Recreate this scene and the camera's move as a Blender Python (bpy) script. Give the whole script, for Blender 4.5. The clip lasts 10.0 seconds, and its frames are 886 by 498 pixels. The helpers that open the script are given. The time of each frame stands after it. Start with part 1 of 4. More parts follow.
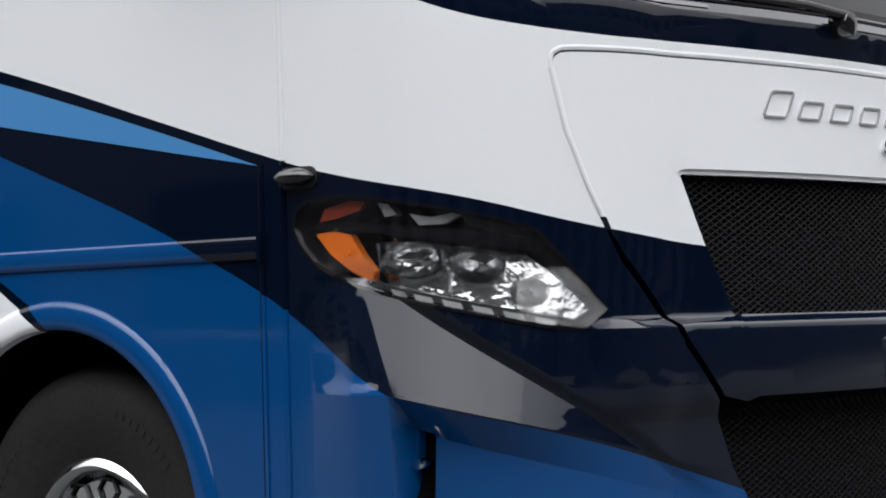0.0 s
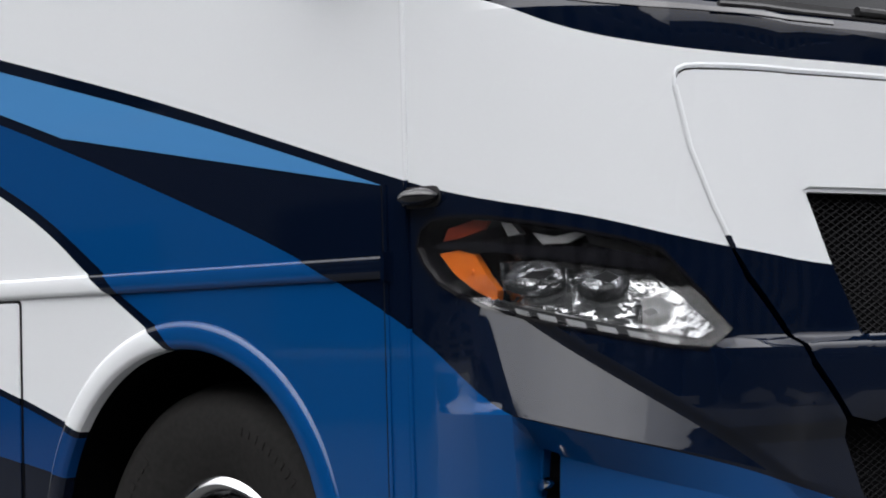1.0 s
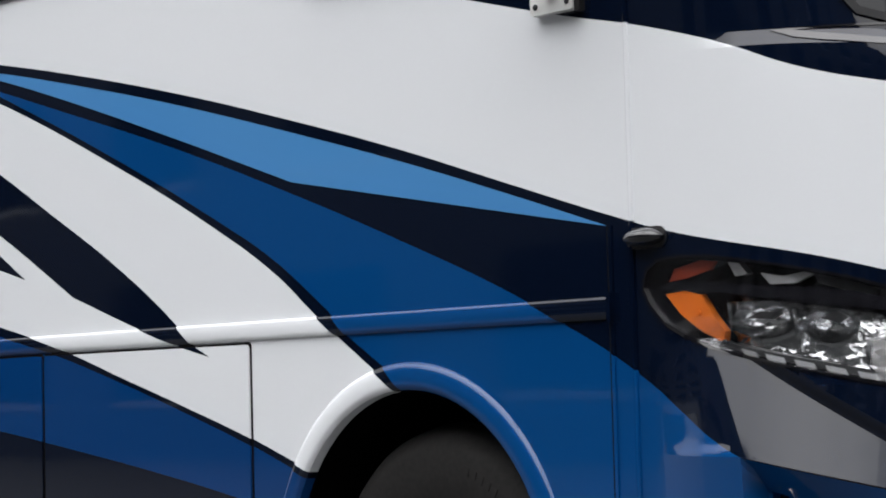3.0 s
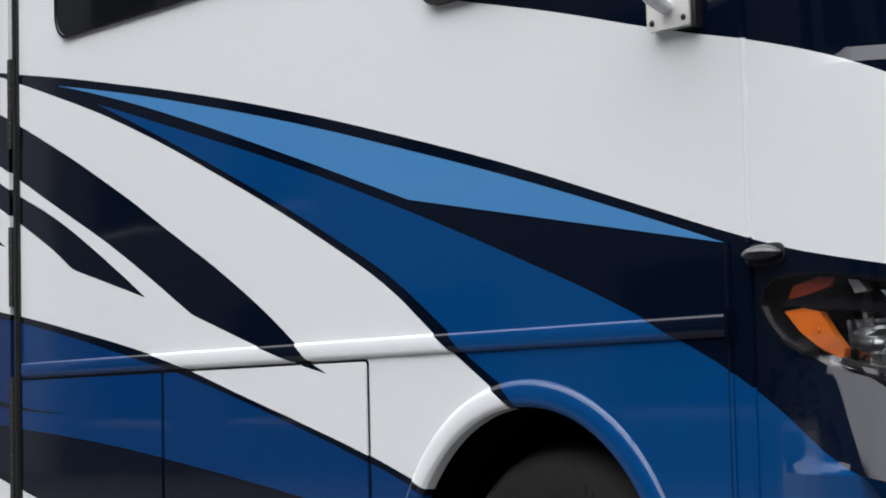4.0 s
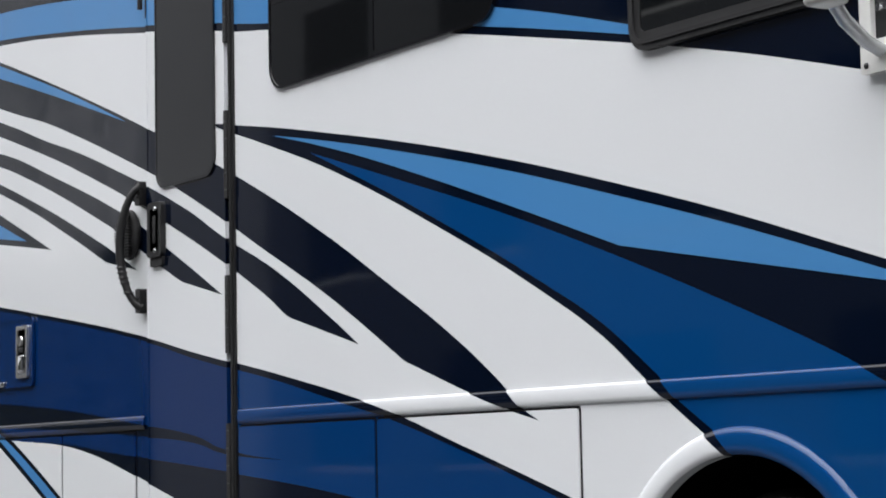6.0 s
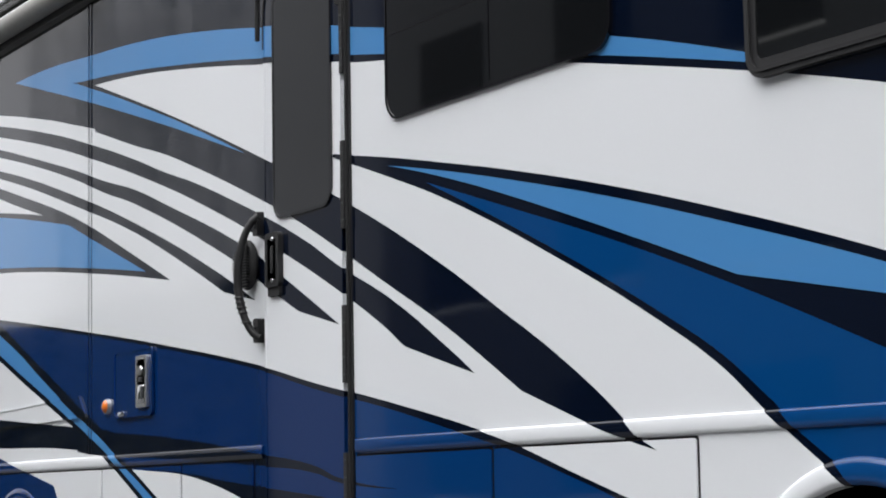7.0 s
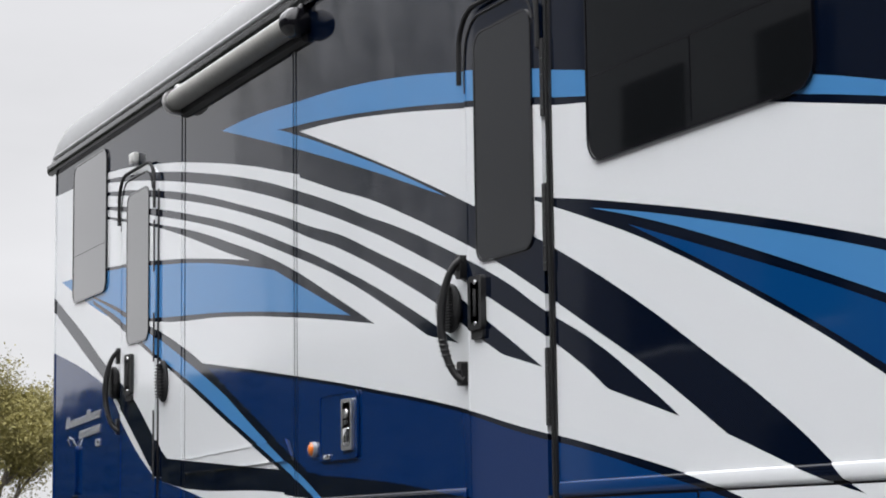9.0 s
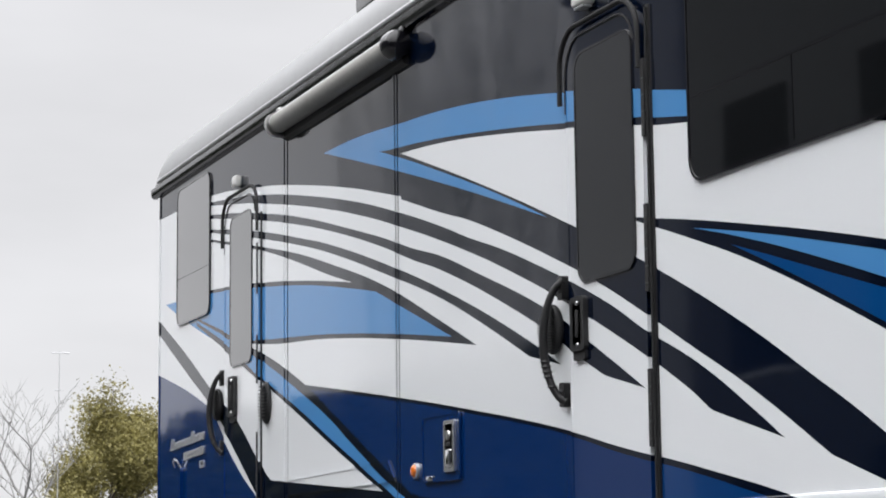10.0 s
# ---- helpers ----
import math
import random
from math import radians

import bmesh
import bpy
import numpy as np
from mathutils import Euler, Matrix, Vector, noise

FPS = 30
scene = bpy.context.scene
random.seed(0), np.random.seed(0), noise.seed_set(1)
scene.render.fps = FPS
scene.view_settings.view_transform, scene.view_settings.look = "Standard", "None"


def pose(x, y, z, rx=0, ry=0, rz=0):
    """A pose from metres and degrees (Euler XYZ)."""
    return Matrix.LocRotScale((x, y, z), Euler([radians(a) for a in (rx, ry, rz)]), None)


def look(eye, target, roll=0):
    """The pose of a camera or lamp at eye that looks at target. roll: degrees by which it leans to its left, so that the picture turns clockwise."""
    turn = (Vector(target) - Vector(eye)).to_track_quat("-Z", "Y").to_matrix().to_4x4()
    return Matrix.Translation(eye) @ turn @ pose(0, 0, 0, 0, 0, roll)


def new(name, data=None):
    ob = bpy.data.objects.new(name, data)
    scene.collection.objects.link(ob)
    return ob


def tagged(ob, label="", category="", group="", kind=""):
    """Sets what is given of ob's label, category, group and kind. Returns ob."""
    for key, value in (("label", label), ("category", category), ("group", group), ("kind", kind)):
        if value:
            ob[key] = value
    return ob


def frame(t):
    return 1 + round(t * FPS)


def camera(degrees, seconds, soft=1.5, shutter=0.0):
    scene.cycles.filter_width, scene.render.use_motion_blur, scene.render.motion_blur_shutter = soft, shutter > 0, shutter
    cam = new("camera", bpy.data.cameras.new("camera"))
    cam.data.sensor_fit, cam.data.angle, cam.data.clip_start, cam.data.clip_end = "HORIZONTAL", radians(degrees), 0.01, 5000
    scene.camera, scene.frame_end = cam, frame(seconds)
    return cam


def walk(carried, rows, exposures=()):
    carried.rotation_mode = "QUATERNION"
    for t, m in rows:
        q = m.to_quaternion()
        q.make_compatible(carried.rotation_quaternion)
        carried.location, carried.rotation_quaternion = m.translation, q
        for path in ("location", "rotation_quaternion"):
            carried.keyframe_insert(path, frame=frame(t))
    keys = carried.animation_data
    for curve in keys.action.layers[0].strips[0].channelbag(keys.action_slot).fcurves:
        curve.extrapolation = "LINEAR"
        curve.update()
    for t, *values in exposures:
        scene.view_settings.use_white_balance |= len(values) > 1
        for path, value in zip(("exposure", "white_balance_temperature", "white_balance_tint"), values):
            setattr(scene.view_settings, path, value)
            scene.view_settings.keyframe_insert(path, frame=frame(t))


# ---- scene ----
# Camera: a tripod pan, standing beside the motorhome.
cam = camera(23.312, 10.0, soft=1.9)
EYE = (0.0, -3.5, 1.03)
walk(cam, [
    (0.0, pose(*EYE, 91.985, 1.512, 39.487)),
    (0.5, pose(*EYE, 92.263, 1.526, 41.154)),
    (1.0, pose(*EYE, 92.584, 1.519, 42.786)),
    (1.5, pose(*EYE, 92.880, 1.493, 44.272)),
    (2.0, pose(*EYE, 93.189, 1.478, 45.727)),
    (2.5, pose(*EYE, 93.492, 1.500, 47.188)),
    (3.0, pose(*EYE, 93.832, 1.470, 48.803)),
    (4.5, pose(*EYE, 94.615, 1.293, 53.319)),
    (5.0, pose(*EYE, 94.901, 1.276, 54.709)),
    (5.2, pose(*EYE, 95.020, 1.260, 55.343)),
    (6.3, pose(*EYE, 95.987, 1.100, 58.368)),
    (6.5, pose(*EYE, 96.143, 1.090, 58.955)),
    (7.0, pose(*EYE, 96.560, 0.979, 60.659)),
    (7.5, pose(*EYE, 96.924, 0.941, 62.378)),
    (8.0, pose(*EYE, 97.292, 0.882, 63.595)),
    (8.5, pose(*EYE, 97.549, 0.838, 64.785)),
    (9.0, pose(*EYE, 97.777, 0.764, 66.074)),
    (9.5, pose(*EYE, 98.090, 0.725, 67.457)),
    (10.0, pose(*EYE, 98.379, 0.661, 68.796)),
])
scene.view_settings.exposure = 0.17

# ---- light: an overcast day ----
world = bpy.data.worlds.new("overcast")
scene.world = world
world.use_nodes = True
wt = world.node_tree
bg = wt.nodes["Background"]
sky = wt.nodes.new("ShaderNodeTexSky")
sky.sky_type = 'NISHITA'
sky.sun_disc = False
sky.sun_elevation, sky.sun_rotation = radians(52), radians(150)
hsv = wt.nodes.new("ShaderNodeHueSaturation")
hsv.inputs["Saturation"].default_value = 0.12
wt.links.new(sky.outputs["Color"], hsv.inputs["Color"])
cloud = wt.nodes.new("ShaderNodeTexNoise")
cloud.inputs["Scale"].default_value = 3.0
cloud.inputs["Detail"].default_value = 5.0
wco = wt.nodes.new("ShaderNodeTexCoord")
wmap = wt.nodes.new("ShaderNodeMapping")
wmap.inputs["Scale"].default_value = (1, 1, 3.5)
wt.links.new(wco.outputs["Generated"], wmap.inputs["Vector"])
wt.links.new(wmap.outputs["Vector"], cloud.inputs["Vector"])
ramp = wt.nodes.new("ShaderNodeMapRange")
ramp.inputs["From Min"].default_value, ramp.inputs["From Max"].default_value = 0.3, 0.7
ramp.inputs["To Min"].default_value, ramp.inputs["To Max"].default_value = 6.3, 7.7
wt.links.new(cloud.outputs["Fac"], ramp.inputs["Value"])
tint = wt.nodes.new("ShaderNodeMix")
tint.data_type = 'RGBA'
tint.blend_type = 'MULTIPLY'
tint.inputs["Factor"].default_value = 1.0
tint.inputs["A"].default_value = (0.985, 0.985, 1.02, 1)
wt.links.new(ramp.outputs["Result"], tint.inputs["B"])
blend = wt.nodes.new("ShaderNodeMix")
blend.data_type = 'RGBA'
blend.inputs["Factor"].default_value = 0.8
wt.links.new(hsv.outputs["Color"], blend.inputs["A"])
wt.links.new(tint.outputs["Result"], blend.inputs["B"])
# an overcast dome is brighter overhead than along the horizon
wsep = wt.nodes.new("ShaderNodeSeparateXYZ")
wt.links.new(wco.outputs["Generated"], wsep.inputs[0])
rise = wt.nodes.new("ShaderNodeMapRange")
rise.inputs["From Min"].default_value, rise.inputs["From Max"].default_value = 0.30, 1.0
rise.inputs["To Min"].default_value, rise.inputs["To Max"].default_value = 0.90, 4.8
wt.links.new(wsep.outputs[2], rise.inputs["Value"])
dome = wt.nodes.new("ShaderNodeVectorMath")
dome.operation = 'SCALE'
wt.links.new(blend.outputs["Result"], dome.inputs[0])
wt.links.new(rise.outputs["Result"], dome.inputs["Scale"])
wt.links.new(dome.outputs["Vector"], bg.inputs["Color"])
bg.inputs["Strength"].default_value = 0.122
sun = new("sun", bpy.data.lights.new("sun", 'SUN'))
sun.data.energy = 1.3
sun.data.angle = radians(100)
sun.data.color = (1.0, 0.985, 0.965)
sun.matrix_world = look((3, -23, 23), (0, 0, 0))

# ---- livery: painted stripes over white, in metres along the side (u) and up (z) ----
# the last entry is the lower blue again, its view-dependent sheen put into colour
PAINT = {"white": (0.82, 0.84, 0.86), "navy": (0.0016, 0.0048, 0.0150),
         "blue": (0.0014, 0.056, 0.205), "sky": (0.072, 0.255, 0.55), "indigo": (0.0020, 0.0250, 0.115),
         "indigo_lit": (0.0016, 0.040, 0.160)}


def principled(name, colour, rough=0.5, metal=0.0, coat=0.0, bump=0.0, grain=40.0, vary=0.0, spots=6.0):
    """A material with large and fine variation of tone and a fine relief."""
    m = bpy.data.materials.new(name)
    m.use_nodes = True
    nt = m.node_tree
    b = nt.nodes["Principled BSDF"]
    b.inputs["Base Color"].default_value = (*colour, 1)
    b.inputs["Roughness"].default_value = rough
    b.inputs["Metallic"].default_value = metal
    b.inputs["Coat Weight"].default_value = coat
    b.inputs["Coat Roughness"].default_value = 0.03
    co = nt.nodes.new("ShaderNodeTexCoord")
    if vary:
        big, fine = nt.nodes.new("ShaderNodeTexNoise"), nt.nodes.new("ShaderNodeTexNoise")
        big.inputs["Scale"].default_value, fine.inputs["Scale"].default_value = spots, grain
        big.inputs["Detail"].default_value = 4
        add = nt.nodes.new("ShaderNodeMath")
        mr = nt.nodes.new("ShaderNodeMapRange")
        mr.inputs["From Min"].default_value, mr.inputs["From Max"].default_value = 0.6, 1.4
        mr.inputs["To Min"].default_value, mr.inputs["To Max"].default_value = 1 - vary, 1 + vary
        mul = nt.nodes.new("ShaderNodeVectorMath")
        mul.operation = 'MULTIPLY'
        mul.inputs[0].default_value = colour
        for n in (big, fine):
            nt.links.new(co.outputs["Object"], n.inputs["Vector"])
        nt.links.new(big.outputs["Fac"], add.inputs[0])
        nt.links.new(fine.outputs["Fac"], add.inputs[1])
        nt.links.new(add.outputs[0], mr.inputs["Value"])
        nt.links.new(mr.outputs["Result"], mul.inputs[1])
        nt.links.new(mul.outputs["Vector"], b.inputs["Base Color"])
    if bump:
        tex, bp = nt.nodes.new("ShaderNodeTexNoise"), nt.nodes.new("ShaderNodeBump")
        tex.inputs["Scale"].default_value = grain
        bp.inputs["Strength"].default_value, bp.inputs["Distance"].default_value = 1.0, bump
        nt.links.new(co.outputs["Object"], tex.inputs["Vector"])
        nt.links.new(tex.outputs["Fac"], bp.inputs["Height"])
        nt.links.new(bp.outputs["Normal"], b.inputs["Normal"])
    return m


livery = principled("livery", PAINT["white"], 0.32, coat=1.0, bump=0.0016, grain=1.3)
LT = livery.node_tree
LB = LT.nodes["Principled BSDF"]
LB.inputs["Specular IOR Level"].default_value = 0.0
LB.inputs["Coat IOR"].default_value = 1.5
lco = LT.nodes.new("ShaderNodeUVMap")
lco.uv_map = "side"
lsep = LT.nodes.new("ShaderNodeSeparateXYZ")
LT.links.new(lco.outputs["UV"], lsep.inputs[0])


def lmath(op, a, b, c=None):
    n = LT.nodes.new("ShaderNodeMath")
    n.operation = op
    for i, v in enumerate((a, b, c)):
        if v is None:
            continue
        if isinstance(v, (int, float)):
            n.inputs[i].default_value = v
        else:
            LT.links.new(v, n.inputs[i])
    return n.outputs[0]


def reach(pts, u0, u1):
    """The polyline carried on straight to u0 and u1."""
    pts = sorted(pts)
    (a, b), (c, d) = pts[0], pts[1]
    if a > u0 + 0.002:
        pts = [(u0, b + (d - b) / (c - a) * (u0 - a))] + pts
    (a, b), (c, d) = pts[-2], pts[-1]
    if c < u1 - 0.002:
        pts = pts + [(u1, d + (d - b) / (c - a) * (u1 - c))]
    return pts


CORNERS = (-4.598, -5.713, -6.478, -7.307, -8.015, -9.890)  # where a stripe turns sharply


def edge_curve(pts, s, u0, u1):
    n = LT.nodes.new("ShaderNodeFloatCurve")
    pts = reach(pts, u0, u1)
    q = [((u - u0) / (u1 - u0), min(max(z / 4.0, 0.0), 1.0)) for u, z in pts]
    c = n.mapping.curves[0]
    while len(c.points) < len(q):
        c.points.new(0.5, 0.5)
    for i, p in enumerate(q):
        c.points[i].location = p
        kink = False
        if 0 < i < len(q) - 1:
            sl = [(pts[j + 1][1] - pts[j][1]) / (pts[j + 1][0] - pts[j][0]) for j in (i - 1, i)]
            kink = abs(sl[1] - sl[0]) > 0.2 or any(abs(pts[i][0] - k) < 0.008 for k in CORNERS)
        c.points[i].handle_type = 'VECTOR' if kink else 'AUTO'
    n.mapping.update()
    LT.links.new(s, n.inputs["Value"])
    return n.outputs[0]


paint_now = [None]


def stripe(colour, top, bottom):
    """Paints a stripe between two edges, over what has been painted before."""
    u0, u1 = min(top[0][0], bottom[0][0]), max(top[-1][0], bottom[-1][0])
    s = lmath('MULTIPLY_ADD', lsep.outputs[0], 1 / (u1 - u0), -u0 / (u1 - u0))
    z = lmath('MULTIPLY', lsep.outputs[1], 0.25)
    m1 = lmath('LESS_THAN', z, edge_curve(top, s, u0, u1))
    m2 = lmath('GREATER_THAN', z, edge_curve(bottom, s, u0, u1))
    m3 = lmath('COMPARE', s, 0.5, 0.5)
    mask = lmath('MULTIPLY', lmath('MULTIPLY', m1, m2), m3)
    mix = LT.nodes.new("ShaderNodeMix")
    mix.data_type = 'RGBA'
    LT.links.new(mask, mix.inputs["Factor"])
    if paint_now[0] is None:
        mix.inputs["A"].default_value = (*PAINT["white"], 1)
    else:
        LT.links.new(paint_now[0], mix.inputs["A"])
    mix.inputs["B"].default_value = (*PAINT[colour], 1)
    paint_now[0] = mix.outputs["Result"]


stripe("navy", [(-14.700, 4.000), (-9.521, 4.000)],
       [(-14.700, 3.440), (-14.420, 3.417), (-13.019, 3.358), (-11.839, 3.222), (-11.135, 3.110), (-10.186, 2.930), (-9.763, 2.835)])  # field
stripe("navy", [(-9.521, 2.990), (-8.336, 2.610), (-7.603, 2.354), (-6.822, 2.063), (-6.181, 1.786), (-5.825, 1.611), (-5.498, 1.447), (-5.197, 1.271), (-5.084, 1.190), (-4.984, 1.147)],
       [(-9.370, 2.724), (-9.003, 2.621), (-8.661, 2.533), (-8.341, 2.435), (-7.760, 2.240), (-7.343, 2.088), (-6.575, 1.759), (-6.186, 1.588), (-5.713, 1.350), (-5.200, 1.197), (-4.984, 1.147)])  # band1
stripe("navy", [(-9.521, 4.000), (-0.800, 4.000)],
       [(-9.521, 2.990), (-8.997, 2.942), (-8.457, 2.872), (-7.590, 2.733), (-6.822, 2.598), (-6.540, 2.554), (-6.065, 2.462), (-5.078, 2.266), (-4.083, 2.045), (-3.534, 1.900), (-3.312, 1.847), (-3.037, 1.765), (-2.875, 1.700), (-2.756, 1.668), (-2.555, 1.641), (-2.306, 1.637), (-0.800, 1.637)])  # upper
stripe("navy", [(-13.018, 3.318), (-11.838, 3.172), (-11.135, 3.053), (-10.186, 2.863), (-9.763, 2.762), (-9.005, 2.559), (-8.663, 2.455), (-8.343, 2.367), (-8.043, 2.274), (-7.247, 1.994), (-6.967, 1.870), (-6.576, 1.716), (-6.188, 1.524), (-6.000, 1.421)],
       [(-13.017, 3.296), (-11.838, 3.119), (-11.134, 2.994), (-10.642, 2.897), (-10.186, 2.797), (-9.764, 2.695), (-8.664, 2.392), (-8.046, 2.192), (-7.765, 2.092), (-6.660, 1.639), (-6.478, 1.542), (-6.000, 1.421)])  # stripe_a
stripe("navy", [(-13.016, 3.238), (-11.837, 3.062), (-11.134, 2.931), (-10.187, 2.716), (-9.765, 2.614), (-9.373, 2.509), (-9.007, 2.422), (-8.666, 2.317), (-7.767, 2.017), (-7.402, 1.857), (-6.967, 1.656)],
       [(-13.015, 3.213), (-11.836, 3.019), (-11.134, 2.887), (-10.642, 2.783), (-9.765, 2.567), (-9.374, 2.453), (-9.008, 2.357), (-8.050, 2.037), (-7.770, 1.927), (-7.610, 1.855), (-7.307, 1.732), (-6.967, 1.656)])  # stripe_b
stripe("navy", [(-13.013, 3.145), (-11.835, 2.953), (-11.133, 2.815), (-10.642, 2.711), (-9.766, 2.489), (-9.010, 2.272), (-8.053, 1.947), (-7.709, 1.809)],
       [(-13.012, 3.123), (-11.834, 2.910), (-11.133, 2.774), (-10.642, 2.666), (-9.766, 2.439), (-9.011, 2.228), (-8.353, 1.998), (-8.015, 1.868), (-7.709, 1.809)])  # stripe_c
stripe("navy", [(-12.877, 3.057), (-11.834, 2.864), (-11.132, 2.725), (-10.641, 2.609), (-9.767, 2.381), (-9.013, 2.125), (-8.589, 1.973)],
       [(-12.993, 2.469), (-11.825, 2.300), (-10.641, 2.210), (-9.610, 2.103), (-8.589, 1.973)])  # outline
stripe("white", [(-12.877, 3.039), (-11.833, 2.841), (-11.132, 2.675), (-10.641, 2.549), (-10.258, 2.459)],
       [(-13.001, 2.757), (-11.830, 2.657), (-11.030, 2.566), (-10.258, 2.459)])  # wedge
stripe("sky", [(-14.156, 2.798), (-13.001, 2.736), (-11.830, 2.630), (-11.030, 2.541), (-10.188, 2.416), (-9.890, 2.366), (-8.875, 2.039)],
       [(-14.156, 2.798), (-13.407, 2.566), (-12.794, 2.414), (-11.825, 2.326), (-10.641, 2.234), (-9.610, 2.128), (-8.875, 2.039)])  # pale
stripe("sky", [(-10.709, 3.209), (-10.185, 3.192), (-9.543, 3.140), (-8.995, 3.092), (-8.326, 3.007), (-7.584, 2.880), (-6.574, 2.676), (-5.133, 2.361), (-4.504, 2.192)],
       [(-10.709, 3.209), (-9.843, 3.057), (-9.290, 2.999), (-8.719, 2.929), (-7.589, 2.758), (-5.378, 2.353), (-4.505, 2.167)])  # hook
stripe("sky", [(-10.709, 3.209), (-9.843, 3.057), (-9.545, 2.975), (-8.860, 2.767), (-8.337, 2.598), (-7.809, 2.412)],
       [(-10.709, 3.209), (-9.001, 2.759), (-7.809, 2.412)])  # hook_tail
stripe("navy", [(-7.008, 2.286), (-6.538, 2.206), (-6.173, 2.136), (-5.786, 2.059), (-5.151, 1.917), (-4.608, 1.778), (-4.139, 1.648), (-3.730, 1.522), (-3.385, 1.417), (-3.236, 1.376), (-2.873, 1.303), (-2.527, 1.223), (-2.000, 1.170), (-0.800, 1.150)],
       [(-7.008, 2.272), (-6.567, 2.141), (-6.176, 2.014), (-5.489, 1.744), (-4.960, 1.509), (-4.686, 1.368), (-4.488, 1.233), (-4.182, 1.041), (-4.100, 0.950), (-3.900, 0.400), (-0.800, 0.400)])  # swoosh
stripe("sky", [(-6.578, 2.184), (-6.146, 2.103), (-5.787, 2.028), (-5.152, 1.884), (-4.609, 1.745), (-4.140, 1.618), (-3.730, 1.497), (-3.415, 1.399)],
       [(-6.578, 2.184), (-6.147, 2.079), (-5.788, 1.979), (-5.156, 1.786), (-4.598, 1.607), (-4.144, 1.527), (-3.415, 1.399)])  # azure
stripe("blue", [(-6.308, 2.088), (-5.790, 1.941), (-5.157, 1.757), (-4.616, 1.582), (-4.149, 1.418), (-3.742, 1.263), (-3.576, 1.187), (-3.405, 1.104), (-3.182, 0.971), (-2.992, 0.875), (-2.646, 0.788), (-2.344, 0.703), (-1.600, 0.450)],
       [(-6.308, 2.088), (-5.488, 1.765), (-4.932, 1.523), (-4.685, 1.403), (-4.451, 1.254), (-4.370, 1.184), (-4.213, 1.092), (-4.050, 0.950), (-3.850, 0.400), (-1.600, 0.400)])  # royal
stripe("navy", [(-11.057, 2.002), (-9.613, 1.825), (-8.746, 1.710), (-7.632, 1.543), (-7.192, 1.459), (-6.583, 1.355), (-5.837, 1.207), (-5.404, 1.089), (-5.088, 1.002), (-4.806, 0.921), (-4.678, 0.879), (-4.598, 0.852), (-4.500, 0.815), (-4.000, 0.600)],
       [(-11.057, 1.900), (-9.430, 1.340), (-9.300, 1.180), (-8.926, 1.165), (-8.296, 1.120), (-7.605, 0.979), (-6.846, 0.794), (-6.000, 0.600), (-5.000, 0.400), (-4.000, 0.400)])  # low_dark
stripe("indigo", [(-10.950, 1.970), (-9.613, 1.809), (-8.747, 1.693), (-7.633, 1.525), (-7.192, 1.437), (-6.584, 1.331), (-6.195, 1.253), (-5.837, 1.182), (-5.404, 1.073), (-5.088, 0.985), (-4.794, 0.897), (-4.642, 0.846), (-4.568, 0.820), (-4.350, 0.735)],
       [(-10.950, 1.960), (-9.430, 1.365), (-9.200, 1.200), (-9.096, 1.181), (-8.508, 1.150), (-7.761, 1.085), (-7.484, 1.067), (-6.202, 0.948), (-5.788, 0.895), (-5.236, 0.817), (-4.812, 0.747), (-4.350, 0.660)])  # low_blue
stripe("indigo_lit", [(-6.870, 1.378), (-6.584, 1.331), (-6.195, 1.253), (-5.837, 1.182), (-5.404, 1.073), (-5.088, 0.985), (-4.794, 0.897), (-4.642, 0.846), (-4.568, 0.820), (-4.350, 0.735)],
       [(-6.870, 1.010), (-6.202, 0.948), (-5.788, 0.895), (-5.236, 0.817), (-4.812, 0.747), (-4.350, 0.660)])  # low_blue ahead of the door: same paint, its brighter look nearer the viewer painted in
stripe("navy", [(-9.754, 1.367), (-8.507, 1.290), (-7.759, 1.215), (-7.157, 1.147), (-7.015, 1.111), (-6.517, 1.056)],
       [(-9.753, 1.266), (-9.452, 1.242), (-8.508, 1.204), (-7.760, 1.164), (-7.158, 1.122), (-7.016, 1.093), (-6.517, 1.056)])  # thin
stripe("navy", [(-14.435, 2.750), (-14.298, 2.691), (-13.600, 2.407), (-12.984, 2.135), (-12.405, 1.919), (-12.067, 1.733), (-11.791, 1.558), (-11.691, 1.516), (-9.315, 1.352)],
       [(-14.431, 2.655), (-14.294, 2.593), (-13.598, 2.289), (-12.847, 1.960), (-11.867, 1.401), (-11.327, 1.338), (-9.940, 1.286), (-9.317, 1.244)])  # rear_dark
stripe("indigo", [(-14.419, 2.352), (-13.534, 2.159), (-12.979, 2.010), (-12.337, 1.615), (-11.867, 1.401), (-11.361, 1.332), (-10.069, 1.112), (-9.800, 0.800), (-9.200, 0.400)],
       [(-14.450, 0.400), (-9.200, 0.400)])  # rear_blue
stripe("navy", [(-13.339, 2.617), (-11.824, 2.242), (-11.127, 2.030), (-10.642, 1.842), (-10.284, 1.687), (-9.866, 1.507), (-9.462, 1.352), (-9.114, 1.206), (-8.854, 1.097), (-8.200, 0.790)],
       [(-13.337, 2.566), (-11.320, 1.902), (-10.548, 1.633), (-9.824, 1.389), (-9.402, 1.238), (-9.078, 1.100), (-8.400, 0.790)])  # diag_dark
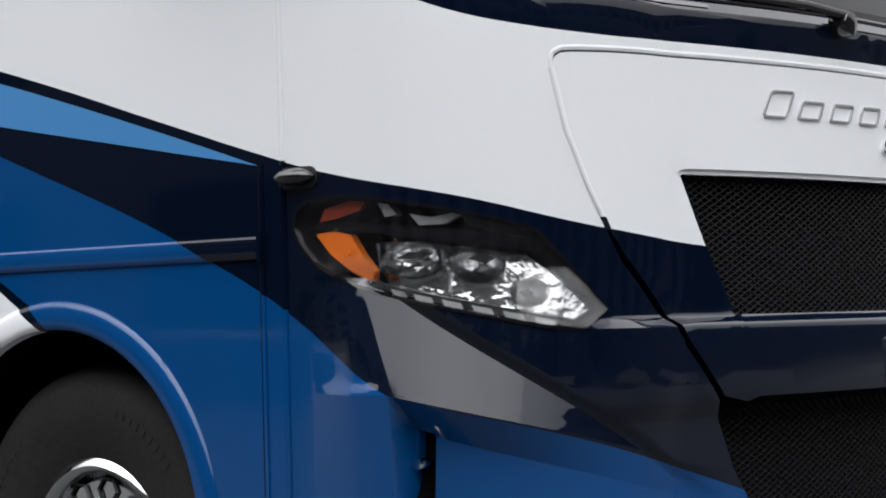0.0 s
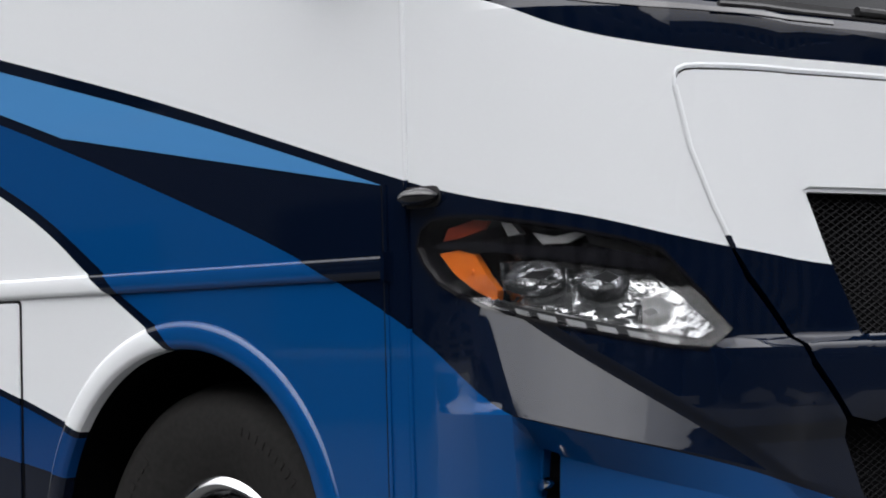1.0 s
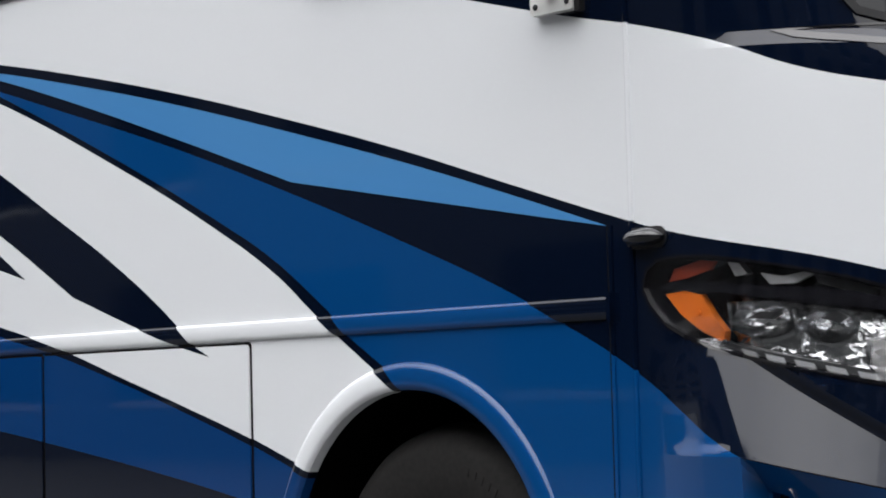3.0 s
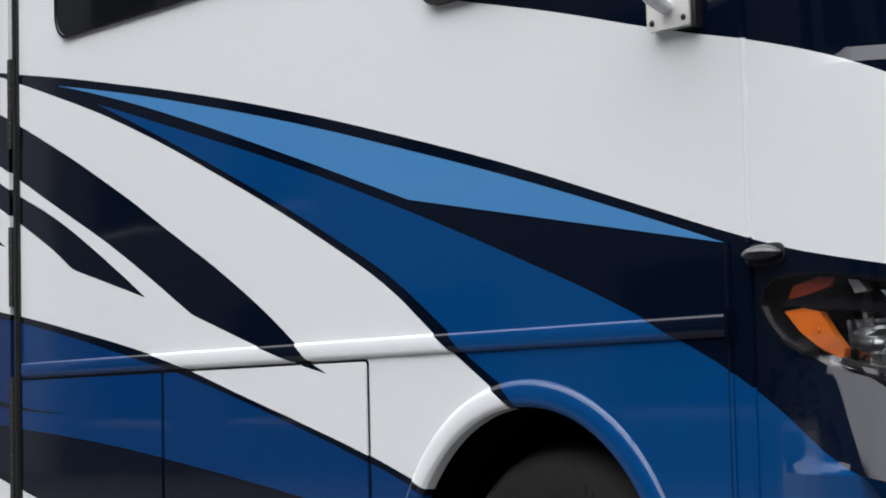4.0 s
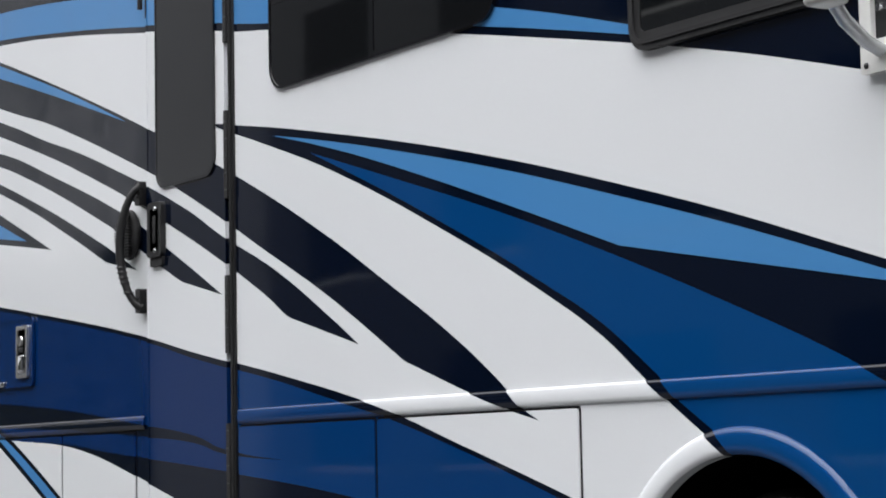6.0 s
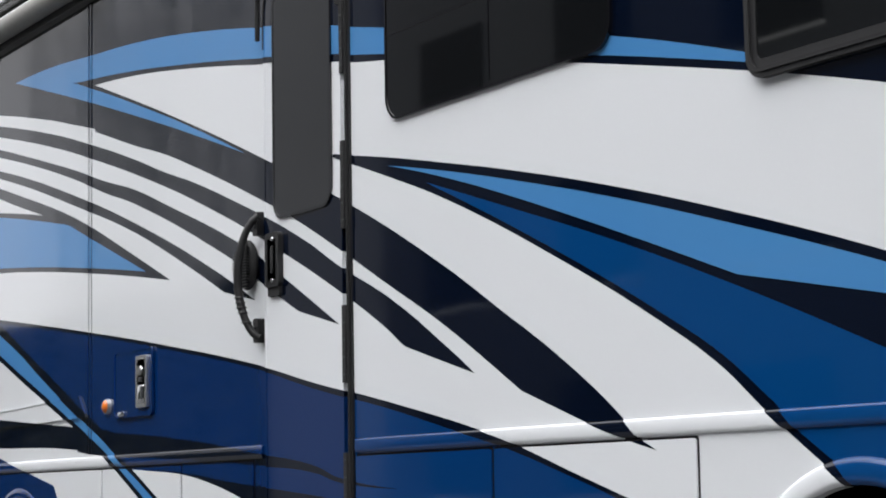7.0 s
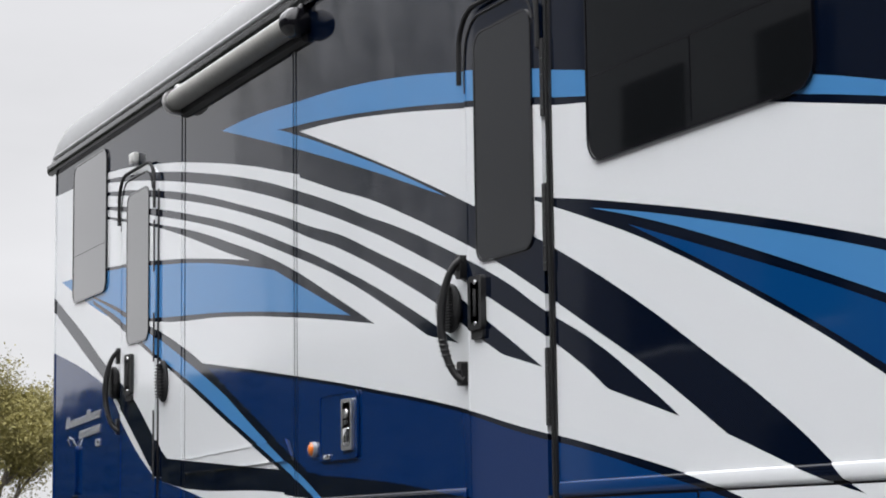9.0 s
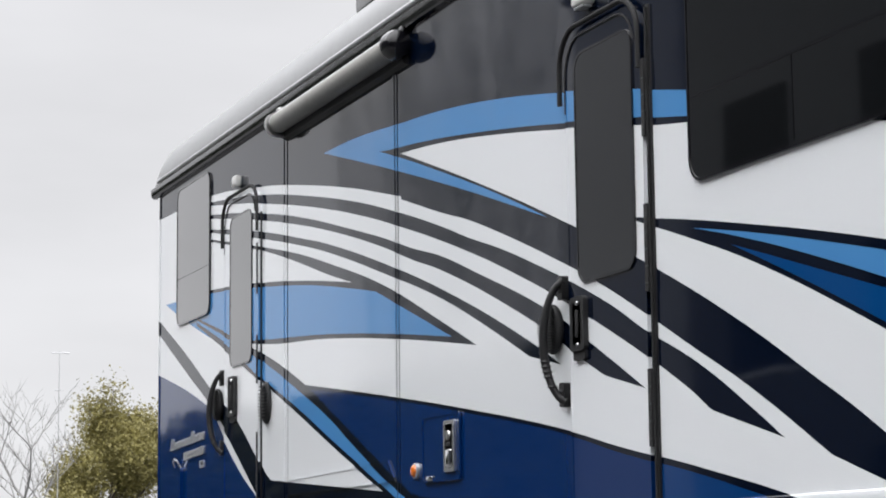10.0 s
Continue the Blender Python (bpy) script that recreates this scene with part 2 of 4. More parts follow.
stripe("sky", [(-13.338, 2.602), (-11.823, 2.193), (-11.229, 2.000), (-10.641, 1.795), (-10.284, 1.645), (-9.866, 1.477), (-9.480, 1.334), (-9.130, 1.186), (-8.870, 1.080), (-8.250, 0.790)],
       [(-13.338, 2.587), (-12.475, 2.331), (-11.822, 2.090), (-11.320, 1.932), (-10.548, 1.663), (-9.824, 1.416), (-9.402, 1.262), (-9.065, 1.122), (-8.350, 0.790)])  # diag
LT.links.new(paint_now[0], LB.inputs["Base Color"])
# large panels are never quite flat: their gloss wavers a little, and dust dulls it in places
LT.links.new(LT.nodes["Bump"].outputs["Normal"], LB.inputs["Coat Normal"])
dust = LT.nodes.new("ShaderNodeTexNoise")
dust.inputs["Scale"].default_value = 2.2
dust.inputs["Detail"].default_value = 6
dull = LT.nodes.new("ShaderNodeMapRange")
dull.inputs["To Min"].default_value, dull.inputs["To Max"].default_value = 0.015, 0.075
LT.links.new(LT.nodes["Texture Coordinate"].outputs["Object"], dust.inputs["Vector"])
LT.links.new(dust.outputs["Fac"], dull.inputs["Value"])
LT.links.new(dull.outputs["Result"], LB.inputs["Coat Roughness"])

# ---- materials ----
rubber = principled("rubber", (0.012, 0.012, 0.013), 0.75, bump=0.0006, grain=90, vary=0.3)
tyre_rubber = principled("tyre_rubber", (0.022, 0.021, 0.0205), 0.8, bump=0.0012, grain=60, vary=0.3)
tyre_rubber.node_tree.nodes["Principled BSDF"].inputs["Specular IOR Level"].default_value = 0.25
black_plastic = principled("black_plastic", (0.014, 0.014, 0.015), 0.45, bump=0.0004, grain=220, vary=0.2)
gloss_black = principled("gloss_black", (0.006, 0.006, 0.008), 0.12, coat=0.6)
dark_metal = principled("dark_metal", (0.05, 0.052, 0.055), 0.4, metal=0.7, vary=0.2)
chrome = principled("chrome", (0.72, 0.73, 0.74), 0.08, metal=1.0, bump=0.0003, grain=30, vary=0.06)
brushed = principled("brushed", (0.55, 0.55, 0.54), 0.28, metal=1.0, bump=0.0003, grain=120, vary=0.12)
mesh_black = principled("mesh_black", (0.004, 0.004, 0.005), 0.6, vary=0.2)
mesh_black.node_tree.nodes["Principled BSDF"].inputs["Specular IOR Level"].default_value = 0.12
amber = principled("amber", (0.75, 0.17, 0.015), 0.15, coat=0.8, bump=0.0006, grain=160, vary=0.12)
red_lens = principled("red_lens", (0.22, 0.03, 0.012), 0.15, coat=0.8)
white_plastic = principled("white_plastic", (0.72, 0.72, 0.70), 0.35, vary=0.06)
roof_skin = principled("roof_skin", (0.26, 0.265, 0.27), 0.35, coat=0.4, vary=0.08)
awning_cloth = principled("awning_cloth", (0.30, 0.30, 0.28), 0.6, bump=0.0008, grain=60, vary=0.12)
alu = principled("alu", (0.62, 0.63, 0.64), 0.3, metal=0.9, vary=0.06)
privacy_glass = principled("privacy_glass", (0.006, 0.007, 0.008), 0.025, bump=0.0003, grain=1.6)
privacy_glass.node_tree.nodes["Principled BSDF"].inputs["IOR"].default_value = 1.5
privacy_glass.node_tree.nodes["Principled BSDF"].inputs["Coat Weight"].default_value = 1.0  # the second pane of the double glazing
screen_glass = principled("screen_glass", (0.005, 0.006, 0.008), 0.03)
screen_glass.node_tree.nodes["Principled BSDF"].inputs["IOR"].default_value = 1.42
inner_dark = principled("inner_dark", (0.005, 0.005, 0.006), 0.85)
inner_dark.node_tree.nodes["Principled BSDF"].inputs["Specular IOR Level"].default_value = 0.08
silver = principled("silver", (0.52, 0.53, 0.54), 0.22, metal=0.45, vary=0.12)
chrome_facet = principled("chrome_facet", (0.50, 0.51, 0.52), 0.16, metal=1.0, bump=0.006, grain=28, vary=0.1)
led_white = principled("led_white", (0.36, 0.37, 0.38), 0.2, vary=0.2)
clear = bpy.data.materials.new("clear")
clear.use_nodes = True
cb = clear.node_tree.nodes["Principled BSDF"]
cb.inputs["Base Color"].default_value = (1, 1, 1, 1)
cb.inputs["Transmission Weight"].default_value = 1.0
cb.inputs["Roughness"].default_value = 0.02
cb.inputs["IOR"].default_value = 1.45
asphalt = principled("asphalt", (0.050, 0.050, 0.0495), 0.85, bump=0.004, grain=45, vary=0.3, spots=0.4)
bark = principled("bark", (0.10, 0.085, 0.07), 0.9, bump=0.01, grain=14, vary=0.35, spots=2)
pale_bark = principled("pale_bark", (0.26, 0.255, 0.25), 0.9, bump=0.01, grain=14, vary=0.3, spots=2)
leaf = principled("leaf", (0.21, 0.185, 0.055), 0.6, vary=0.4, spots=0.8, grain=5)
leaf.node_tree.nodes["Principled BSDF"].inputs["Transmission Weight"].default_value = 0.0
dark_leaf = principled("dark_leaf", (0.035, 0.042, 0.026), 0.8, vary=0.4, spots=0.2, grain=2)
block_grey = principled("block_grey", (0.18, 0.184, 0.192), 0.7, vary=0.12, spots=0.3, grain=9)
siding = principled("siding", (0.022, 0.024, 0.028), 0.6, vary=0.25, spots=0.3, grain=9)

# ---- shaping helpers ----
XA, RAD, YW = -3.05, 0.45, 2.5
ARC = RAD * math.pi / 2
UM = XA + ARC + (YW / 2 - RAD)
U_END = 2 * UM + 3.34


def smooth(a, b, v):
    t = min(max((v - a) / (b - a), 0.0), 1.0)
    return t * t * (3 - 2 * t)


def plan(u):
    """The front cap's outline in plan, from the side round the nose, with its outward normal."""
    if u > UM:
        x, y, nx, ny = plan(2 * UM - u)
        return x, YW - y, nx, -ny
    s = u - XA
    if s <= 0:
        return u, 0.0, 0.0, -1.0
    if s <= ARC:
        a = s / RAD
        return XA + RAD * math.sin(a), RAD - RAD * math.cos(a), math.sin(a), -math.cos(a)
    y = RAD + s - ARC
    k = (YW / 2 - y) / 0.8
    g = 0.1 * 2 * k / 0.8
    n = math.hypot(1, g)
    return -2.5 - 0.1 * k * k, y, 1 / n, -g / n


def cap(u, z, off):
    x, y, nx, ny = plan(u)
    f = min(u, 2 * UM - u)
    crest = 0.880 - 0.245 * max(0.0, f + 3.0)
    start = 1.135 - 0.60 * max(0.0, f + 3.1)
    fold = -3.096 + 0.493 * (1.093 - z)  # the upright crease where the bumper turns to the front
    slope = 0.385 - 0.265 * smooth(-2.80, -2.45, f)
    turn = min(max((f + 3.27) / (fold + 3.27), 0.0), 1.0)
    swell = (slope * max(0.0, start - max(z, crest)) - 0.012 * smooth(start + 0.035, start, z)) * turn
    swell += 0.006 * smooth(-3.26, -3.10, f) * smooth(crest + 0.032, crest, z) * smooth(-3.00, -3.05, f)
    under = min(max((crest - z) / 0.075, 0.0), 1.0) * smooth(-3.000, -2.984, f)
    swell *= 1 - under
    swell -= 0.020 * under
    swell *= smooth(-2.12, -2.36, f)
    swell += 0.030 * smooth(1.036, 1.008, z) * smooth(-2.62, -2.46, f) * smooth(0.80, 0.86, z)
    ledge = 1.750 - 0.0625 * (min(f, -2.3) + 2.9)
    swell -= 0.0155 * min(max((z - ledge) / 0.034, 0.0), 1.0) * smooth(-3.16, -2.98, f)
    off += swell
    x -= 0.30 * max(0.0, z - 1.70) * smooth(-3.3, -2.4, f)
    return Vector((x + nx * off, y + ny * off, z))


def side(u, z, off):
    return Vector((u, -off, z))


def far_side(u, z, off):
    return Vector((u, YW + off, z))


def finish(bm, smooth_angle=None):
    bmesh.ops.remove_doubles(bm, verts=bm.verts, dist=1e-5)
    bmesh.ops.recalc_face_normals(bm, faces=bm.faces)
    if smooth_angle:
        for f in bm.faces:
            f.smooth = True
        for e in bm.edges:
            if len(e.link_faces) == 2 and e.calc_face_angle(0) > radians(smooth_angle):
                e.smooth = False


def part(name, bm, material, parent, label="", angle=35):
    """Links a bmesh as one mesh object under a thing or a part."""
    finish(bm, angle)
    me = bpy.data.meshes.new(name)
    bm.to_mesh(me)
    bm.free()
    me.materials.append(material)
    ob = new(name, me)
    ob.parent = parent
    if parent is not None and parent.type == 'MESH':
        ob.matrix_parent_inverse = parent.matrix_basis.inverted()
    return tagged(ob, label)


def thing(name, label, category, group="", kind="", at=(0, 0, 0)):
    e = new(name)
    e.location = at
    return tagged(e, label, category, group, kind)


def rrect(x0, x1, z0, z1, r=0.03, n=5):
    out = []
    for cx, cz, a0 in ((x1 - r, z1 - r, 0), (x0 + r, z1 - r, 90), (x0 + r, z0 + r, 180), (x1 - r, z0 + r, 270)):
        for i in range(n + 1):
            a = radians(a0 + 90 * i / n)
            out.append((cx + r * math.cos(a), cz + r * math.sin(a)))
    return out


def grow(poly, d):
    """The outline moved outwards by d."""
    n, out = len(poly), []
    area = sum(poly[i][0] * poly[(i + 1) % n][1] - poly[(i + 1) % n][0] * poly[i][1] for i in range(n))
    sg = 1 if area > 0 else -1
    for i in range(n):
        (x0, z0), (x1, z1), (x2, z2) = poly[i - 1], poly[i], poly[(i + 1) % n]
        a, b = Vector((z1 - z0, x0 - x1)), Vector((z2 - z1, x1 - x2))
        a.normalize(), b.normalize()
        m = a + b
        m = m / max(m.dot(a), 0.3) if m.length > 1e-6 else a
        out.append((x1 + sg * d * m.x, z1 + sg * d * m.y))
    return out


def panel(outline, holes=(), off=0.0, thick=0.02, to=side, du=0.0, dz=0.0, cuts=()):
    """A sheet with an outline and holes in (u, z), laid on a surface, with thickness and a rolled edge."""
    flat = bmesh.new()
    for loop in (outline, *holes):
        vs = [flat.verts.new((u, z, 0)) for u, z in loop]
        for i in range(len(vs)):
            flat.edges.new((vs[i - 1], vs[i]))
    bmesh.ops.triangle_fill(flat, use_beauty=True, use_dissolve=False, edges=flat.edges[:])
    us = [v.co.x for v in flat.verts]
    zs = [v.co.y for v in flat.verts]
    for step, lo, hi, axis in ((du, min(us), max(us), (1, 0, 0)), (dz, min(zs), max(zs), (0, 1, 0))):
        k = lo + step
        while step and k < hi - 1e-4:
            g = flat.verts[:] + flat.edges[:] + flat.faces[:]
            bmesh.ops.bisect_plane(flat, geom=g, dist=1e-5, plane_co=Vector(axis) * k, plane_no=axis)
            k += step
    for (cu, cz), no in cuts:
        g = flat.verts[:] + flat.edges[:] + flat.faces[:]
        bmesh.ops.bisect_plane(flat, geom=g, dist=1e-5, plane_co=(cu, cz, 0), plane_no=(*no, 0))
    bm = bmesh.new()
    uv = bm.loops.layers.uv.new("side")
    flat.verts.index_update()
    where = {}

    def lay(v, o):
        w = bm.verts.new(to(v.co.x, v.co.y, o))
        where[w] = (min(v.co.x, 2 * UM - v.co.x), v.co.y)
        return w
    rim = {e for e in flat.edges if len(e.link_faces) == 1}
    a = {v: lay(v, off) for v in flat.verts}
    b = {v: lay(v, off - thick) for v in flat.verts} if thick else None
    for f in flat.faces:
        bm.faces.new([a[v] for v in f.verts])
        if thick:
            bm.faces.new([b[v] for v in reversed(f.verts)])
    if thick:
        for e in rim:
            p, q = e.verts
            bm.faces.new((a[p], a[q], b[q], b[p]))
    for f in bm.faces:
        for lp in f.loops:
            lp[uv].uv = where[lp.vert]
    flat.free()
    bmesh.ops.recalc_face_normals(bm, faces=bm.faces)
    return bm


def box(x0, x1, y0, y1, z0, z1, r=0.0, seg=2):
    bm = bmesh.new()
    bmesh.ops.create_cube(bm, size=1, matrix=Matrix.LocRotScale(((x0 + x1) / 2, (y0 + y1) / 2, (z0 + z1) / 2), None, (x1 - x0, y1 - y0, z1 - z0)))
    if r:
        bmesh.ops.bevel(bm, geom=bm.edges[:], offset=r, segments=seg, affect='EDGES', profile=0.5)
    return bm


def lathe(profile, n=48, at=(0, 0, 0), axis='Y'):
    """Turns (radius, height) round an axis."""
    bm = bmesh.new()
    rings = []
    for r, h in profile:
        ring = []
        for i in range(n):
            a = 2 * math.pi * i / n
            c, s = r * math.cos(a), r * math.sin(a)
            p = {'Y': (c, h, s), 'X': (h, c, s), 'Z': (c, s, h)}[axis]
            ring.append(bm.verts.new(Vector(p) + Vector(at)))
        rings.append(ring)
    for p, q in zip(rings, rings[1:]):
        for i in range(n):
            bm.faces.new((p[i - 1], p[i], q[i], q[i - 1]))
    return bm


def tube(pts, r, n=8, bm=None, caps=True):
    """A round bar along a line of points."""
    bm = bm or bmesh.new()
    pts = [Vector(p) for p in pts]
    rad = r if isinstance(r, (list, tuple)) else [r] * len(pts)
    rings, e = [], None
    for i, p in enumerate(pts):
        d = (pts[min(i + 1, len(pts) - 1)] - pts[max(i - 1, 0)]).normalized()
        e = d.orthogonal().normalized() if e is None else (e - d * e.dot(d)).normalized()
        g = d.cross(e)
        rings.append([bm.verts.new(p + (e * math.cos(2 * math.pi * k / n) + g * math.sin(2 * math.pi * k / n)) * rad[i]) for k in range(n)])
    for p, q in zip(rings, rings[1:]):
        for k in range(n):
            bm.faces.new((p[k - 1], p[k], q[k], q[k - 1]))
    if caps:
        bm.faces.new(rings[0])
        bm.faces.new(rings[-1][::-1])
    return bm


def sweep_x(profile, x0, x1, n=1):
    """A moulding along the side: profile of (off, z)."""
    bm = bmesh.new()
    uv = bm.loops.layers.uv.new("side")
    cols = []
    for i in range(n + 1):
        x = x0 + (x1 - x0) * i / n
        cols.append([bm.verts.new((x, -o, z)) for o, z in profile])
    for p, q in zip(cols, cols[1:]):
        for k in range(len(profile) - 1):
            bm.faces.new((p[k], p[k + 1], q[k + 1], q[k]))
    bm.faces.new(cols[0])
    bm.faces.new(cols[-1][::-1])
    for f in bm.faces:
        for lp in f.loops:
            lp[uv].uv = (lp.vert.co.x, lp.vert.co.z)
    return bm


def arc_sweep(profile, cx, cz, a0, a1, n=48, to=side):
    """A lip round a wheel arch: profile of (radius, off)."""
    bm = bmesh.new()
    uv = bm.loops.layers.uv.new("side")
    cols, where = [], {}
    for i in range(n + 1):
        a = radians(a0 + (a1 - a0) * i / n)
        col = []
        for r, o in profile:
            p = (cx + r * math.cos(a), cz + r * math.sin(a))
            v = bm.verts.new(to(*p, o))
            where[v] = p
            col.append(v)
        cols.append(col)
    for p, q in zip(cols, cols[1:]):
        for k in range(len(profile) - 1):
            bm.faces.new((p[k], p[k + 1], q[k + 1], q[k]))
    for f in bm.faces:
        for lp in f.loops:
            lp[uv].uv = where[lp.vert]
    return bm


# ---- ground ----
gb = bmesh.new()
bmesh.ops.create_grid(gb, x_segments=8, y_segments=8, size=1500)
ground = part("ground", gb, asphalt, None)
tagged(ground, "grey asphalt car park under an overcast sky", "ground", kind="structure")

# ---- the motorhome ----
rv = thing("motorhome", "white navy and blue motorhome with swooping painted stripes", "motorhome")
X_REAR, X_SEAM, Z_LOW, Z_TOP = -14.33, -3.345, 0.38, 3.62
WHEELS = ((-4.13, "front"), (-10.6, "rear"))
WZ, ARCH = 0.465, 0.505
ARCH_Z = 0.540


def arch_line(cx, r=ARCH):
    return [(cx + r * math.cos(radians(a)), ARCH_Z + r * math.sin(radians(a))) for a in range(198, -19, -6)]


wins = {"bay": (-6.57, -5.16, 2.34, 3.22, 0.09), "cab": (-4.50, -3.56, 2.115, 3.05, 0.07), "rear": (-13.82, -13.00, 2.615, 3.52, 0.08)}
doors = {"entry": (-7.615, -6.935, 0.55, 3.10, 0.14), "garage": (-12.64, -11.90, 0.55, 3.24, 0.14)}
outline = [(X_REAR, Z_LOW)]
for cx, _ in sorted(WHEELS):
    outline += [(cx + (ARCH + .02) * math.cos(radians(a)), ARCH_Z + (ARCH + .02) * math.sin(radians(a))) for a in range(198, -19, -6)]
outline = [p for p in outline if p[1] >= Z_LOW - 1e-6]
outline += [(X_SEAM, Z_LOW), (X_SEAM, Z_TOP), (X_REAR, Z_TOP)]
holes = [rrect(*w[:4], w[4]) for w in wins.values()] + [rrect(*d[:4], d[4]) for d in doors.values()]
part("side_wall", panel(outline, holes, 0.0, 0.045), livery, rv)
part("side_wall", panel(outline, (), 0.0, 0.045, to=far_side), livery, rv)
part("underbody", box(X_REAR + .05, -3.1, 0.35, YW - 0.35, 0.40, 0.9, 0.03), inner_dark, rv)
part("floor_pan", box(X_REAR + .05, -3.1, 0.06, YW - 0.06, 1.12, 1.16), inner_dark, rv)
part("interior", box(X_REAR + .06, -3.4, 0.12, YW - 0.12, 1.2, 3.55), inner_dark, rv)

# rear wall with rounded corners
bm = bmesh.new()
uvl = bm.loops.layers.uv.new("side")
line = [(X_REAR - .10 * math.sin(radians(a)), .10 - .10 * math.cos(radians(a))) for a in range(0, 91, 10)]
line += [(x, YW - y) for x, y in reversed(line)]
lo = [bm.verts.new((x, y, Z_LOW)) for x, y in line]
hi = [bm.verts.new((x, y, Z_TOP)) for x, y in line]
for i in range(len(line) - 1):
    f = bm.faces.new((lo[i], lo[i + 1], hi[i + 1], hi[i]))
    for lp in f.loops:
        lp[uvl].uv = (lp.vert.co.x, lp.vert.co.z)
bmesh.ops.solidify(bm, geom=bm.faces[:], thickness=0.03)
part("rear_wall", bm, livery, rv)
part("corner_trim", sweep_x([(0, Z_LOW + .2), (.006, Z_LOW + .2), (.006, Z_TOP), (0, Z_TOP)], X_REAR - .012, X_REAR + .012), livery, rv)

# roof: rounded edge, gutter rail, crown
prof = [(-0.012, 3.615), (-0.02, 3.64)]
prof += [(0.20 - 0.22 * math.cos(radians(a)), 3.65 + 0.305 * math.sin(radians(a))) for a in range(6, 91, 12)]
prof += [(0.8, 3.975), (1.25, 3.98)]
prof += [(YW - y, z) for y, z in reversed(prof[:-1])]
bm = bmesh.new()
rows_ = []
for x, k in ((X_REAR - .115, 0.0), (X_REAR - .09, .55), (X_REAR - .03, .86), (X_REAR + .1, 1.0), (-9, 1.0), (-4.2, 1.0), (-3.4, .9), (-2.95, .3)):
    rows_.append([bm.verts.new((x, y, 3.615 + (z - 3.615) * k)) for y, z in prof])
for p, q in zip(rows_, rows_[1:]):
    for i in range(len(prof) - 1):
        bm.faces.new((p[i], p[i + 1], q[i + 1], q[i]))
part("roof", bm, roof_skin, rv, "light grey roof with a rounded edge", 50)
part("gutter_rail", sweep_x([(0.0, 3.570), (.026, 3.574), (.036, 3.590), (.040, 3.634), (.026, 3.638), (.024, 3.628), (0.0, 3.628)], X_REAR - .13, -3.5), gloss_black, rv, "black gutter rail")
part("awning_rail", sweep_x([(0.012, 3.655), (.03, 3.66), (.034, 3.672), (.03, 3.684), (.0, 3.69)], X_REAR + .02, -3.6), alu, rv, "aluminium rail along the roof edge")

# belt moulding, seams and trims along the side
belt = [(0, 1.239), (.004, 1.2385), (.008, 1.2355), (.0095, 1.231), (.0105, 1.214), (.0105, 1.200), (.009, 1.192), (.005, 1.187), (0, 1.186)]
for a, b in ((-6.845, -3.405), (-11.2, -7.64)):
    part("belt_moulding", sweep_x(belt, a, b), livery, rv)
part("belt_end_cap", panel(rrect(-3.412, -3.400, 1.178, 1.248, .004, 2), (), .017, .017), livery, rv)
for x, wd in ((-9.612, .009), (-9.574, .009), (-11.372, .007), (-11.428, .004)):
    sm = part("wall_seam", panel([(x - wd, 1.25), (x + wd, 1.25), (x + wd, 3.59), (x - wd, 3.59)], (), .004, .004), livery, rv)
    if wd > .006:
        part("seam_gap", panel([(x + wd, 1.25), (x + wd + .005, 1.25), (x + wd + .005, 3.59), (x + wd, 3.59)], (), .001, .001), dark_metal, sm)
part("seam_trim", panel([(-3.412, .45), (-3.402, .45), (-3.402, 1.40), (-3.412, 1.40)], (), .004, .004), livery, rv)
bm = tube([(X_SEAM + .006, -0.001, Z_LOW), (X_SEAM + .006, -0.001, 3.6)], .0065, 10)
uvl = bm.loops.layers.uv.new("side")
for f in bm.faces:
    for lp in f.loops:
        lp[uvl].uv = (X_SEAM, lp.vert.co.z)
part("corner_bead", bm, livery, rv, "painted bead over the seam")
part("wall_gap", panel([(-3.418, .45), (-3.413, .45), (-3.413, 1.40), (-3.418, 1.40)], (), .0015, .0015), inner_dark, rv)

# baggage doors under the belt
for x0, x1 in ((-6.845, -5.895), (-5.885, -4.795)):
    d = part("baggage_door", panel(rrect(x0 + .004, x1 - .004, .47, 1.176, .012, 3), (), .007, .005), livery, rv)
    part("door_gap", panel(rrect(x0 - .003, x1 + .003, .463, 1.183, .012, 3), (), .0018, .0017), inner_dark, d)
for x0, x1 in ((-9.405, -8.465), (-8.455, -7.725), (-11.0, -9.415)):
    d = part("baggage_door", panel(rrect(x0 + .004, x1 - .004, .47, 1.176, .012, 3), (), .007, .005), livery, rv)
    part("door_gap", panel(rrect(x0 - .003, x1 + .003, .463, 1.183, .012, 3), (), .0018, .0017), inner_dark, d)

# wheel arches and wheels
lip = [(.570, -.001), (.567, .005), (.561, .010), (.552, .013), (.535, .0145), (.516, .015), (.507, .013), (.500, .006), (.498, -.022)]
TY = [(.248, .032), (.268, .024), (.30, .014), (.315, .012), (.325, .008), (.36, .004), (.40, .0), (.425, .004), (.445, .014), (.460, .030), (.476, .05), (.489, .10), (.489, .20), (.474, .25), (.44, .28), (.30, .27), (.245, .15), (.248, .032)]


